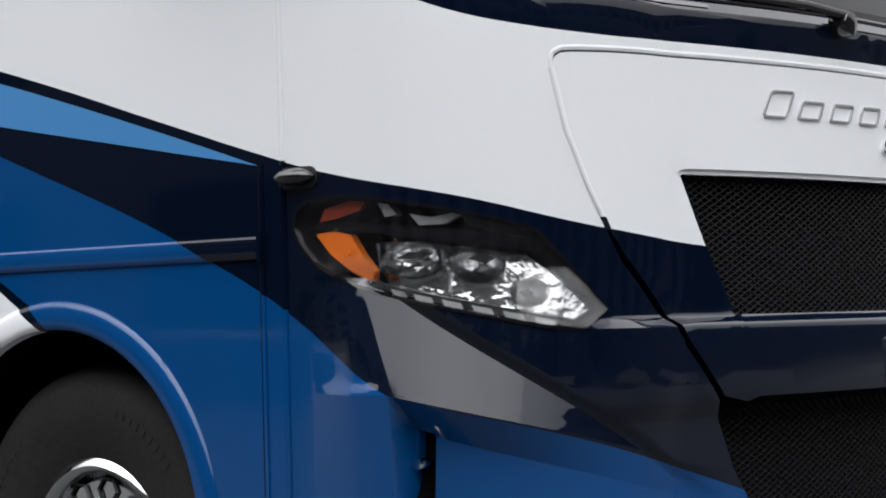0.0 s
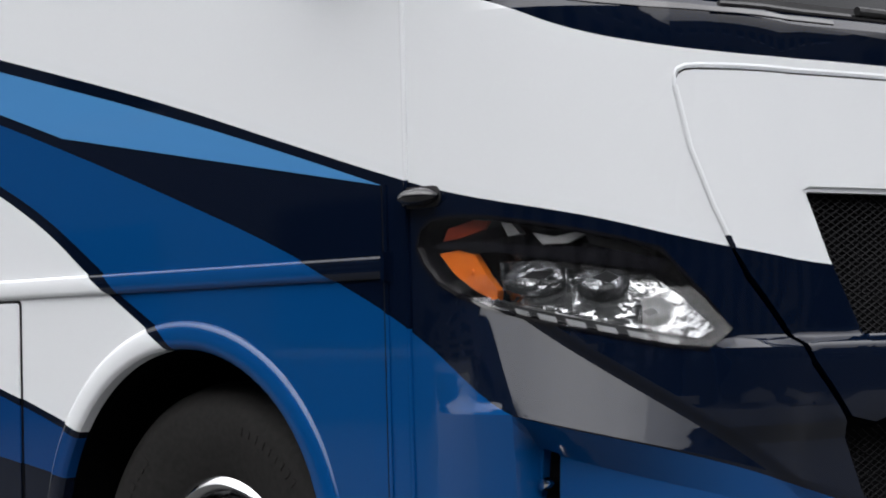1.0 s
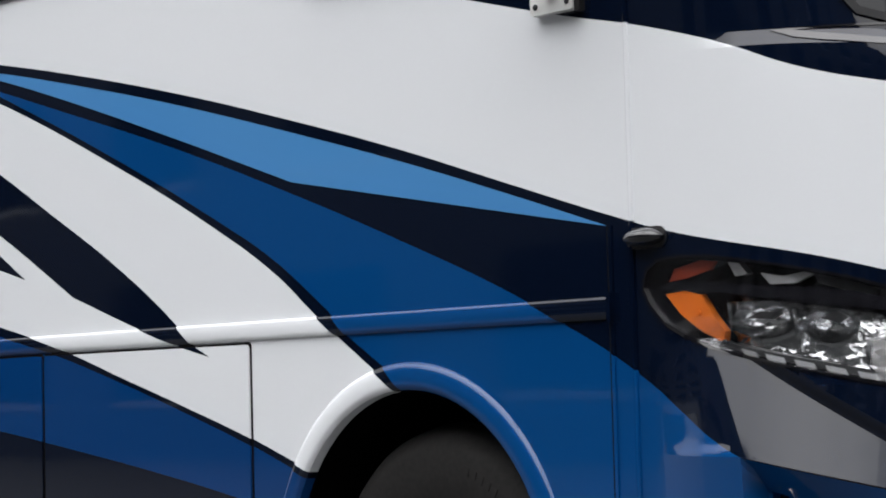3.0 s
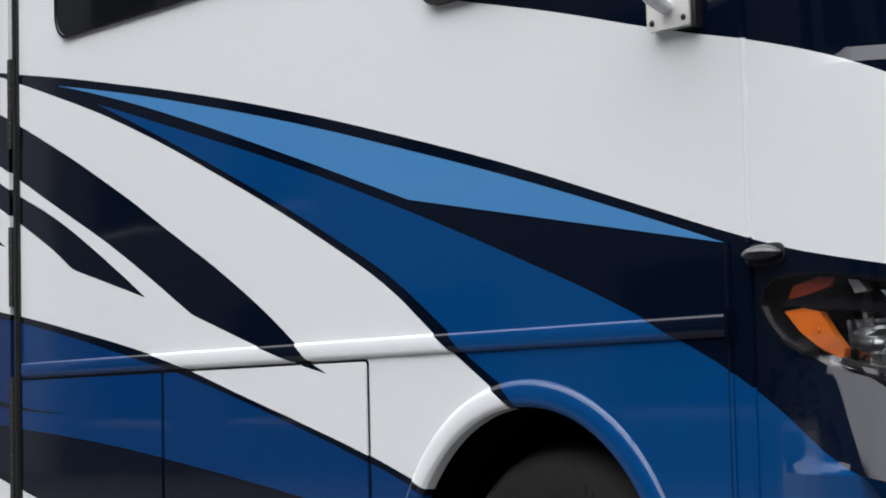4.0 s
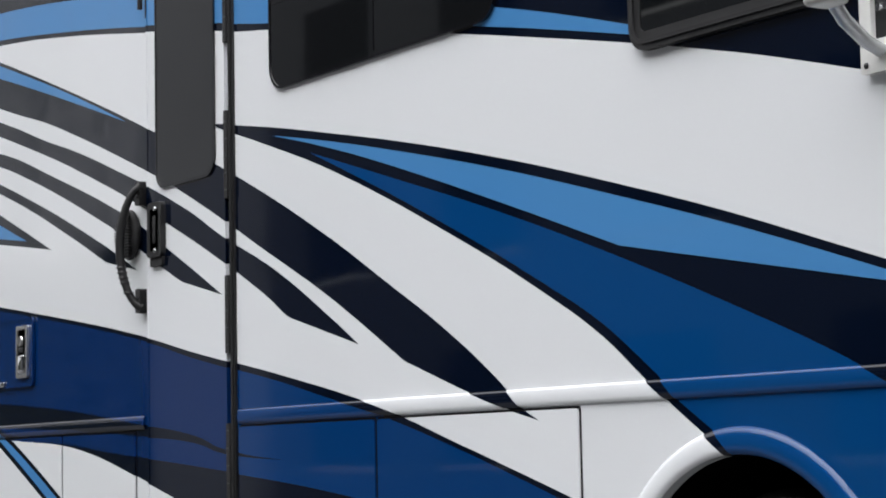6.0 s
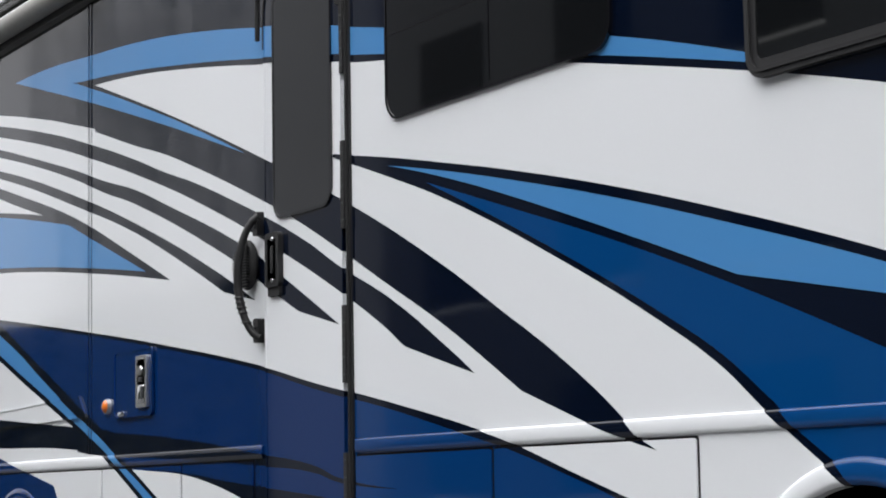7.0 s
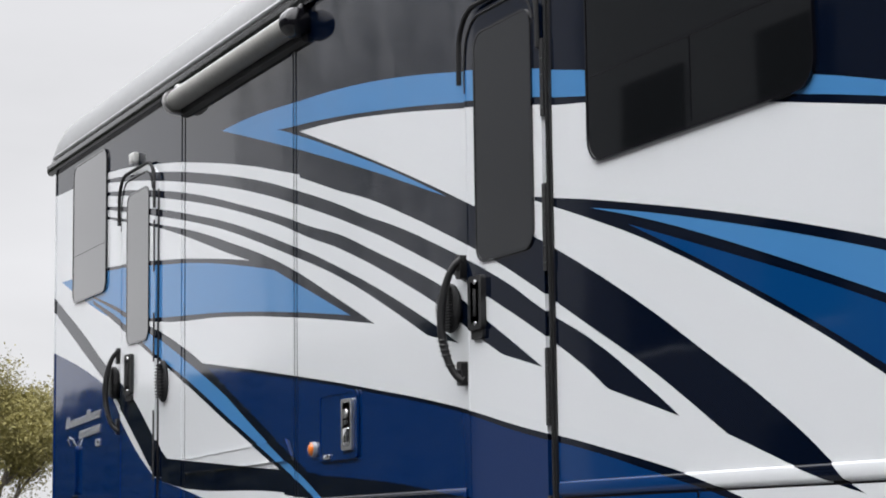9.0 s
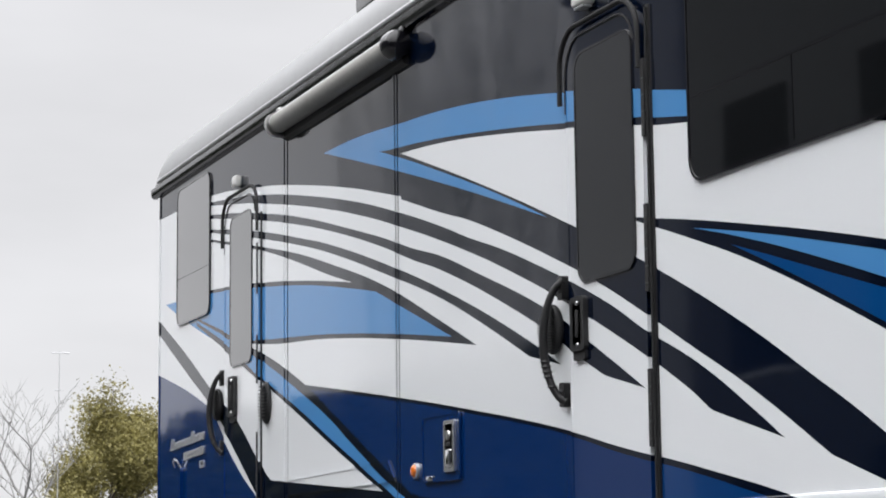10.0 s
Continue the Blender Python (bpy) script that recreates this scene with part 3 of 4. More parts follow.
def wheel(cx, y, turn):
    w = part("wheel", lathe([(.204, .06), (.212, .042), (.220, .028), (.232, .022), (.250, .030), (.270, .050), (.270, .22), (.200, .22), (.198, .08), (.204, .06)], 72), chrome, rv, "polished steel wheel with hand holes")
    t = part("tyre", lathe(TY, 72), tyre_rubber, w, "black rubber tyre")
    letters = bmesh.new()
    for a0, cnt in ((62, 6), (108, 9), (200, 6), (280, 9)):
        for k in range(cnt):
            a = radians(a0 + k * 4.2)
            m = Matrix.Rotation(a, 4, 'Y') @ Matrix.Translation((.385, .0005, 0))
            bmesh.ops.create_cube(letters, size=1, matrix=m @ Matrix.Diagonal((.024, .0022, .014, 1)))
    tagged(part("sidewall_marking", letters, tyre_rubber, w), kind="stuff")
    disc = lathe([(.200, .075), (.197, .066), (.192, .058), (.15, .058), (.132, .080), (.11, .090), (.105, .04), (.06, .03), (.055, .01), (.0, .005)], 64)
    part("disc", disc, chrome, w)
    for k in range(10):
        a = 2 * math.pi * k / 10 + .3
        h = lathe([(.030, -.004), (.034, -.007), (.039, -.001), (.032, .02), (.028, .045)], 6, (.170 * math.cos(a), .054, .170 * math.sin(a)))
        part("hand_hole", h, dark_metal, w)
    for k in range(10):
        a = 2 * math.pi * k / 10
        hb = bmesh.new()
        bmesh.ops.create_cone(hb, cap_ends=True, segments=6, radius1=.016, radius2=.012, depth=.03, matrix=Matrix.Translation((.12 * math.cos(a), .075, .12 * math.sin(a))) @ Matrix.Rotation(radians(90), 4, 'X'))
        part("lug_nut", hb, chrome, w)
    inner = part("brake_drum", lathe([(0.0, .20), (.29, .20), (.29, .26), (0, .26)], 32), inner_dark, w)
    for o in (w,):
        o.matrix_basis = Matrix.Translation((cx, y, WZ)) @ Matrix.Rotation(radians(turn), 4, 'Z') @ Matrix.Rotation(radians(7), 4, 'Y')
    for o in w.children:
        o.matrix_parent_inverse = Matrix()
    return w


for cx, nm in WHEELS:
    part("arch_lip", arc_sweep(lip, cx, ARCH_Z, -18, 198), livery, rv)
    part("wheel_well", arc_sweep([(.4975, -.020), (.53, -.046), (.56, -.10), (.56, -.75), (.0, -.75)], cx, ARCH_Z, -20, 200, 32), inner_dark, rv)
    wheel(cx + .015, .075, 0)
    wheel(cx, YW - .075, 180)

# ---- windows ----


def window(name, w, label, bars=(), proud=.012, rim=.018, frame_mat=None):
    x0, x1, z0, z1, r = w
    fr = rrect(x0 - .004, x1 + .004, z0 - .004, z1 + .004, r, 7)
    ins = grow(fr, -rim)
    o = part("window", panel(fr, (ins,), proud, proud + .04), frame_mat or gloss_black, rv, label)
    part("pane", panel(grow(ins, .003), (), proud - .003, .006), privacy_glass, o)
    for b in bars:
        part("glazing_bar", panel(b, (), proud - .001, .004), gloss_black, o)
    return o


window("bay", wins["bay"], "large frameless tinted side window", [rrect(-6.55, -5.18, 2.640, 2.652, .003, 1), rrect(-5.864, -5.858, 2.36, 2.64, .002, 1)], rim=.010)
window("rear", wins["rear"], "tinted rear side window with black edge", [rrect(-13.81, -13.01, 2.917, 2.923, .003, 1)], proud=.014, rim=.010)
cw = window("cab", wins["cab"], "cab window in a thick black rubber frame", [], proud=.022, rim=.05, frame_mat=black_plastic)
part("frame_bead", panel(grow(rrect(*wins["cab"][:4], .07, 7), -.012), (grow(rrect(*wins["cab"][:4], .07, 7), -.022),), .028, .01), rubber, cw)

# ---- doors ----


def side_door(d, win, label):
    x0, x1, z0, z1, r = d
    on_door = lambda u, z, o: side(u + .035, z - .004, o)
    out = rrect(x0 + .006, x1 - .006, z0 + .006, z1 - .006, r, 7)
    wout = rrect(*win, .075, 7)
    o = part("door", panel(out, (grow(wout, -.006),), .020, .045, to=on_door), livery, rv, label)
    edge = [(x0 + .006, z0 + r), (x0 + .016, z0 + r), (x0 + .016, z1 - r), (x0 + .006, z1 - r)]
    part("edge_trim", panel(edge, (), .0225, .004, to=on_door), livery, o)
    part("gap_seal", panel(rrect(x0 - .002, x1 + .002, z0 - .002, z1 + .002, r, 7), (grow(out, -.004),), -.004, .03), rubber, o)
    wf = part("door_window", panel(wout, (grow(wout, -.010),), .028, .03, to=on_door), gloss_black, o, "tall tinted door window")
    part("pane", panel(grow(wout, -.007), (), .026, .006, to=on_door), privacy_glass, o)
    # rubber rail arching over the door
    zb, c = z1 - .27, []
    for k in range(8):
        a = radians(90 + 90 * k / 7)
        c.append((x0 + .15 + .155 * math.cos(a), z1 - .135 + .155 * math.sin(a)))
    arch = [(x0 - .006, zb)] + c[::-1]
    arch += [(x1 - .15 + .165 * math.cos(radians(a)), z1 - .135 + .155 * math.sin(radians(a))) for a in range(90, -1, -13)] + [(x1 + .018, zb)]
    part("drip_rail", tube([(x, -.024, z) for x, z in arch], .011, 8), rubber, o, "black rubber drip rail")
    inner = [(x0 + .05 + (x - x0) * .87, z - .045) for x, z in arch]
    part("door_bead", tube([(x, -.022, z) for x, z in inner[:-1]], .0045, 6), rubber, o)
    return o


entry = side_door(doors["entry"], (-7.515, -7.01, 2.10, 3.01), "white and navy striped entry door, closed")
garage = side_door(doors["garage"], (-12.50, -12.03, 2.22, 3.13), "striped rear side door, closed")


def hinge(x, spans, z0, z1, o):
    h = part("hinge", panel(rrect(x - .010, x + .012, z0, z1, .004, 2), (), .009, .009), black_plastic, rv, "full-height black piano hinge")
    for a, b in spans:
        part("hinge_leaf", panel(rrect(x - .036, x - .010, a, b, .003, 2), (), .0235, .0235), rubber, h)
        pins = bmesh.new()
        z = a + .03
        while z < b - .02:
            bmesh.ops.create_cube(pins, size=1, matrix=Matrix.Translation((x - .020, -.0240, z)) @ Matrix.Diagonal((.022, .003, .004, 1)))
            z += .062
        tagged(part("hinge_joint", pins, dark_metal, h), kind="stuff")
    part("hinge_barrel", tube([(x - .006, -.012, z0 + .01), (x - .006, -.012, z1 - .01)], .006, 8), rubber, h)


hinge(-6.872, ((2.00, 2.32), (1.44, 1.72), (.70, 1.19), (2.57, 2.86)), .56, 3.06, entry)
hinge(-11.875, ((2.08, 2.36), (1.40, 1.80), (2.6, 2.9)), .56, 3.08, garage)


def grab(x, z0, z1, o):
    """A ribbed black grab handle, bowed out from the wall, with a round hand pad on the wall behind it."""
    pts, rad = [], []
    for k in range(25):
        t = k / 24
        b = math.sin(math.pi * t)
        pts.append((x - .052 * b ** .6, -.02 - .070 * b ** .5, z0 + (z1 - z0) * t))
        rad.append(.0135 + .004 * b if 0 < k < 24 else .019)
    h = part("grab_handle", tube(pts, rad, 12), black_plastic, o, "black plastic grab handle")
    for z, s in ((z0, 1), (z1, -1)):
        part("foot", panel(rrect(x - .034, x + .012, min(z - .02 * s, z + .075 * s), max(z - .02 * s, z + .075 * s), .012, 4), (), .034, .034), black_plastic, h)
        part("foot_screw", lathe([(0, -.004), (.006, -.004), (.008, 0), (.008, .006)], 10, (x - .012, -.034, z + .04 * s)), dark_metal, h)
    for k in range(5):
        t = .16 + .05 * k
        p = pts[int(t * 24)]
        part("finger_ridge", lathe([(.0, -.004), (.019, -.004), (.021, 0), (.019, .004), (.0, .004)], 12, p, 'Z'), black_plastic, h)
    zc = z0 + (z1 - z0) * .62
    pad = bmesh.new()
    bmesh.ops.create_uvsphere(pad, u_segments=24, v_segments=14, radius=1, matrix=Matrix.Translation((x - .108, -.022, zc)) @ Matrix.Diagonal((.078, .034, .100, 1)))
    pd = part("hand_pad", pad, rubber, h, "ribbed oval rubber pad")
    ribs = bmesh.new()
    for k in range(17):
        t = 2 * (k + .5) / 17 - 1
        wd = .132 * math.sqrt(1 - t * t)
        bmesh.ops.create_cube(ribs, size=1, matrix=Matrix.Translation((x - .108, -.022 - .030 * math.sqrt(1 - t * t), zc + .095 * t)) @ Matrix.Diagonal((wd * 1.05, .014, .0055, 1)))
    tagged(part("pad_rib", ribs, black_plastic, pd), kind="stuff")


grab(-7.625, 1.655, 2.13, rv)
grab(-12.64, 1.72, 2.20, rv)


def latch(x0, x1, z0, z1, o):
    f = rrect(x0, x1, z0, z1, .018, 4)
    h = part("door_latch", panel(f, (grow(f, -.024),), .042, .024), black_plastic, rv, "black flush paddle latch")
    part("recess", panel(grow(f, -.022), (), .025, .004), rubber, h)
    part("paddle", box(x0 + .05, x1 - .045, -.046, -.026, z0 + .05, z1 - .05, .008), rubber, h)
    for z in (z0 + .024, z1 - .026):
        part("key_lock", lathe([(.0, -.006), (.008, -.006), (.010, 0), (.010, .01)], 14, ((x0 + x1) / 2 + .01, -.041, z)), chrome, h)
    part("latch_base", panel(rrect(x0 + .01, x1 - .01, z0 - .035, z0 + .01, .01, 3), (), .034, .015), rubber, h)


latch(-7.528, -7.405, 1.838, 2.048, entry)
latch(-12.45, -12.31, 1.92, 2.16, garage)
hold = bmesh.new()
bmesh.ops.create_uvsphere(hold, u_segments=20, v_segments=14, radius=1, matrix=Matrix.Translation((-11.745, -.01, 1.955)) @ Matrix.Diagonal((.075, .032, .120, 1)))
hb = part("door_holder", hold, rubber, rv, "ribbed oval door bumper")
ribs = bmesh.new()
for k in range(11):
    t = (k + .5) / 11
    bmesh.ops.create_cube(ribs, size=1, matrix=Matrix.Translation((-11.745, -.034, 1.955 - .10 + .20 * t)) @ Matrix.Diagonal((.11 * math.sqrt(1 - (2 * t - 1) ** 2) + .02, .02, .006, 1)))
part("rib", ribs, black_plastic, hb)
for x, z, k in ((-7.37, 3.205, .8), (-12.33, 3.325, .6)):
    l = part("porch_light", box(x - .07 * k, x + .07 * k, -.075 * k, 0, z - .04 * k, z + .07 * k, .02 * k, 3), white_plastic, rv, "small white porch light")
    part("lens", box(x - .055 * k, x + .055 * k, -.065 * k, -.01, z - .052 * k, z - .038 * k, .004), led_white, l)

# ---- fittings on the side ----
f = rrect(-9.235, -8.775, 1.405, 1.700, .025, 4)
sp = part("service_hatch", panel(f, (), .010, .008), livery, rv, "blue hatch with chrome slam latch")
part("hatch_edge", panel(grow(f, .004), (grow(f, -.006),), .013, .010), livery, sp)
lf = rrect(-8.945, -8.818, 1.440, 1.668, .010, 3)
la = part("slam_latch", panel(lf, (grow(lf, -.018),), .022, .014), alu, rv, "chrome slam latch")
part("backing", panel(grow(lf, -.016), (), .013, .004), alu, la)
part("tongue", box(-8.918, -8.845, -.027, -.012, 1.455, 1.540, .010, 3), chrome, la)
part("lock", lathe([(0, -.012), (.022, -.012), (.026, 0), (.026, .01)], 20, (-8.882, -.018, 1.60)), brushed, la)
part("paddle", box(-8.905, -8.860, -.026, -.012, 1.550, 1.572, .004), dark_metal, la)
part("hatch_hinge", box(-9.17, -9.10, -.022, -.008, 1.408, 1.430, .005), chrome, sp)
ml = part("marker_lamp", lathe([(.0, -.018), (.018, -.016), (.028, -.008), (.031, 0)], 24, (-9.335, -.014, 1.462)), amber, rv, "round amber marker lamp in a white bezel")
part("bezel", lathe([(.031, -.004), (.035, -.003), (.037, .014), (.031, .014)], 24, (-9.335, -.014, 1.462)), silver, ml)
f = [(-11.37, 1.420), (-9.615, 1.425), (-9.715, 1.530), (-11.37, 1.500)]
th = part("tray_hatch", panel(f, (), .006, .005), livery, rv)
part("hatch_edge", panel(f, (grow(f, -.007),), .009, .004), livery, th)
part("fuel_door_latch", panel(rrect(-13.85, -13.66, 1.36, 1.68, .03, 4), (), .022, .022), livery, rv)
part("latch_ring", tube([(-13.82, -.01, 1.68), (-13.81, -.03, 1.72), (-13.755, -.035, 1.735), (-13.70, -.03, 1.72), (-13.69, -.01, 1.68)], .008), chrome, rv)
# raised name plates, as plain bars
def name_ring(u, z, w, h, lean, t):
    out = [(a + lean * (b - z) / h, b) for a, b in rrect(u, u + w, z, z + h, .008, 2)]
    ins = [(a + lean * (b - z) / h, b) for a, b in rrect(u + t * 1.5, u + w - t * 1.5, z + t, z + h - t, .005, 2)]
    part("name_shape", panel(out, (ins,), .008, .008), silver, rv)


for i in range(10):
    name_ring(-13.99 + i * .087, 1.800 + .0035 * i, .066, .075 if i in (0, 6) else .048, .03, .011)
for i in range(7):
    name_ring(-13.64 + i * .074, 1.722 + .003 * i, .058, .050, .015, .012)
name_ring(-13.23, 1.655, .095, .045, 0, .012)

# awning
AY, AZ = -.062, 3.492
aw = part("awning", lathe([(.0, -11.34), (.052, -11.34), (.056, -11.32), (.056, -9.43), (.0, -9.43)], 28, (0, AY, AZ), 'X'), awning_cloth, rv, "rolled-up grey awning under the roof edge")
part("awning_cover", panel([(-11.35, 0), (-9.42, 0), (-9.42, 1), (-11.35, 1)], (), 0, .004, to=lambda u, z, o: Vector((u, AY + .01 + (.064 + o) * math.cos(radians(200 - 150 * z)), AZ + (.064 + o) * math.sin(radians(200 - 150 * z)))), dz=.06), alu, aw, "pale metal awning cover")
part("mount", sweep_x([(0, 3.40), (.03, 3.41), (.035, 3.56), (0, 3.585)], -11.36, -9.40), black_plastic, aw)
part("end_cap", lathe([(.0, -9.350), (.045, -9.352), (.066, -9.365), (.074, -9.39), (.074, -9.432), (.0, -9.432)], 32, (0, AY, AZ), 'X'), gloss_black, aw, "round black end cap")
part("end_cap", lathe([(.0, -11.42), (.055, -11.41), (.070, -11.38), (.070, -11.34), (.0, -11.34)], 32, (0, AY, AZ), 'X'), brushed, aw)
part("bracket", box(-9.432, -9.39, -.04, 0, 3.44, 3.59, .010), gloss_black, aw)
part("bracket", box(-11.40, -11.34, -.06, 0, 3.42, 3.59, .012), brushed, aw)

# rooftop cooling unit
ac = part("rooftop_unit", box(-10.86, -9.50, .22, 1.0, 3.985, 4.30, .06, 4), gloss_black, rv, "black rooftop air conditioner")
part("pedestal", box(-10.6, -9.7, .32, .9, 3.86, 4.015, .01), alu, ac)
vents = bmesh.new()
for k in range(8):
    bmesh.ops.create_cube(vents, size=1, matrix=Matrix.Translation((-9.498, .34 + .075 * k, 4.1)) @ Matrix.Diagonal((.01, .03, .16, 1)))
part("vent_slot", vents, rubber, ac)

# mirror bracket and arm
mb = part("mirror_bracket", panel(rrect(-3.622, -3.482, 1.908, 2.16, .006, 2), (rrect(-3.585, -3.520, 1.985, 2.14, .008, 2),), .026, .026), white_plastic, rv, "white metal mirror bracket bolted on")
part("bracket_recess", panel(rrect(-3.586, -3.519, 1.984, 2.141, .008, 2), (), .010, .006), dark_metal, mb)
for x in (-3.565, -3.540):
    part("cable_clip", lathe([(0, -.010), (.009, -.010), (.012, -.002), (.012, .004)], 14, (x, -.012, 2.06)), chrome, mb)
for x in (-3.604, -3.500):
    for z in (1.928, 2.14):
        part("bolt", lathe([(0, -.004), (.005, -.004), (.008, -.001), (.008, .002)], 12, (x, -.026, z)), dark_metal, mb)
part("bracket_gasket", panel(rrect(-3.482, -3.466, 1.902, 2.17, .005, 2), (), .020, .020), black_plastic, mb)
part("mirror_arm", tube([(-3.55, -.03, 1.955), (-3.548, -.08, 1.972), (-3.53, -.16, 2.01), (-3.49, -.25, 2.06)], .017, 14), silver, mb)
part("arm_joint", box(-3.520, -3.440, -.30, -.22, 2.022, 2.20, .016, 4), white_plastic, mb)

# ---- front cap ----
HL = [(-3.310, 1.250), (-3.298, 1.290), (-3.262, 1.312), (-3.200, 1.317), (-3.105, 1.311), (-2.990, 1.293), (-2.874, 1.271), (-2.780, 1.250), (-2.694, 1.224), (-2.610, 1.130), (-2.545, 1.050),
      (-2.601, 1.010), (-2.680, 1.018), (-2.759, 1.034), (-2.880, 1.060), (-3.015, 1.089), (-3.110, 1.112), (-3.193, 1.140), (-3.250, 1.172), (-3.290, 1.212)]
HOOD_L = [(-2.612, 1.606), (-2.634, 1.604), (-2.648, 1.596), (-2.655, 1.584), (-2.656, 1.567), (-2.626, 1.434), (-2.579, 1.314), (-2.534, 1.223), (-2.500, 1.156), (-2.370, 1.011), (-2.294, .920), (-2.234, .842), (-2.149, .826), (-2.112, .837)]


def mirrored(left):
    return left + [(2 * UM - u, z) for u, z in reversed(left)]


HOOD = mirrored(HOOD_L)


def hood_edge(top, low):
    """The hood's outline drawn in by a narrow gap above and a wide one below."""
    return [c if c[1] > 1.57 else a if a[1] > 1.21 else b for a, b, c in zip(grow(HOOD, top), grow(HOOD, low), grow(HOOD, -.005))]


GRILLE = mirrored([(-2.305, 1.357), (-2.325, 1.348), (-2.257, 1.196), (-2.163, 1.030), (-2.150, 1.021)])
LOWER_L = [(-2.239, .815), (-2.174, .689), (-2.090, .56), (-2.05, .50)]
LOWER = mirrored([(-2.112, .826), (-2.149, .815), (-2.239, .828), (-2.174, .689), (-2.090, .56), (-2.05, .50)])
SLOT = [(-2.973, .805), (-2.932, .795), (-2.945, .50), (-3.005, .50)]
mir = lambda p: [(2 * UM - u, z) for u, z in p]
face = [(-3.338, Z_LOW), (U_END - .002, Z_LOW), (U_END - .002, Z_TOP), (-3.338, Z_TOP)]
skin_hole = mirrored(HOOD_L[:-2] + [(-2.174, .689), (-2.090, .56), (-2.05, .50)])
CREASES = [((-3.0, .880 + k), (.245, 1)) for k in (.032, .02, .008, .002, 0, -.002, -.037, -.073, -.075, -.077)]
CREASES += [((2 * UM + 3.0, .880 + k), (-.245, 1)) for k in (.03, 0, -.037, -.075)]
CREASES += [((-3.1, .880 + k), (0, 1)) for k in (.032, .022, .012, .004, 0, -.002, -.037, -.075)]
CREASES += [((-3.1, 1.135 + k), (.60, 1)) for k in (-.004, 0, .009, .018, .027, .035)]
CREASES += [((-3.096 + k, 1.093), (1, .493)) for k in (-.006, 0, .004)]
CREASES += [((k, 1), (1, 0)) for k in (-3.26, -3.18, -3.10, -3.03, -3.0, -2.992, -2.984, -2.97)]
part("front_cap", panel(face, (HL, mir(HL), grow(skin_hole, .0025), SLOT), 0.0, .03, to=cap, du=.04, dz=.05, cuts=CREASES + [((0, k), (0, 1)) for k in (1.036, 1.022, 1.008)] + [((0, k), (0, 1)) for k in (1.7125, 1.7465)] + [((-2.9, k), (.0625, 1)) for k in (1.749, 1.750, 1.784, 1.785)]), livery, rv, angle=13)


def painted_bead(line, r, off, parent):
    bm = tube([cap(u, z, off) for u, z in line], r, 10)
    uvl = bm.loops.layers.uv.new("side")
    for f in bm.faces:
        for lp in f.loops:
            lp[uvl].uv = (line[0][0], lp.vert.co.z)
    return part("edge_bead", bm, livery, parent)


lip_line = []
for (ua, za), (ub, zb) in zip(HOOD_L[4:7], HOOD_L[5:8]):
    lip_line += [(ua + (ub - ua) * k / 5 + .003, za + (zb - za) * k / 5) for k in range(5)]
painted_bead(lip_line + [(-2.531, 1.223)], .008, -.003, rv)
painted_bead([(-2.653, 1.560), (-2.655, 1.575), (-2.655, 1.590), (-2.648, 1.603), (-2.630, 1.611)] + [(-2.600 + k * (2 * UM + 5.2) / 40, 1.6125) for k in range(41)], .0065, -.0045, rv)
part("cap_lining", panel([(-3.30, .45), (U_END - .05, .45), (U_END - .05, 1.9), (-3.30, 1.9)], (), -.11, .01, to=cap, du=.09, dz=.2), inner_dark, rv)
part("hood_panel", panel(hood_edge(-.002, -.012), (GRILLE,), .003, .030, to=cap, du=.05, dz=.07, cuts=[((0, k), (0, 1)) for k in (1.036, 1.029, 1.022, 1.015, 1.008, .86, .80)]), livery, rv, "hinged hood panel with mesh grille", angle=40)


def mesh_grille(poly, off, pitch_u, pitch_z, wire):
    """Expanded metal: two crossing sets of flat wires inside an outline."""
    def inside(u, z):
        c = False
        for i in range(len(poly)):
            (x0, z0), (x1, z1) = poly[i - 1], poly[i]
            if (z0 > z) != (z1 > z) and u < (x1 - x0) * (z - z0) / (z1 - z0) + x0:
                c = not c
        return c
    bm = bmesh.new()
    u0, u1 = min(p[0] for p in poly), max(p[0] for p in poly)
    z0, z1 = min(p[1] for p in poly), max(p[1] for p in poly)
    nu, nz = int((u1 - u0) / pitch_u) + 1, int((z1 - z0) / pitch_z) + 1
    for i in range(nu):
        for j in range(nz):
            for s in (1, -1):
                # half a diamond: from the left knuckle to the top or bottom one
                ua, za = u0 + i * pitch_u, z0 + (j + .5) * pitch_z
                ub, zb = ua + pitch_u / 2, za + s * pitch_z / 2
                for (p, q, r, t) in ((ua, za, ub, zb), (ub, zb, ua + pitch_u, za)):
                    if not (inside(p, q) and inside(r, t)):
                        continue
                    vs = [bm.verts.new(cap(p, q + wire, off)), bm.verts.new(cap(r, t + wire, off)),
                          bm.verts.new(cap(r, t - wire, off + wire)), bm.verts.new(cap(p, q - wire, off + wire))]
                    bm.faces.new(vs)
                    lo = [bm.verts.new(cap(r, t - wire * 1.2, off - wire * 1.5)), bm.verts.new(cap(p, q - wire * 1.2, off - wire * 1.5))]
                    bm.faces.new((vs[3], vs[2], lo[0], lo[1]))
    return bm


def plain(name, bm, material, parent, label=""):
    me = bpy.data.meshes.new(name)
    bm.to_mesh(me)
    bm.free()
    me.materials.append(material)
    ob = new(name, me)
    ob.parent = parent
    return tagged(ob, label)


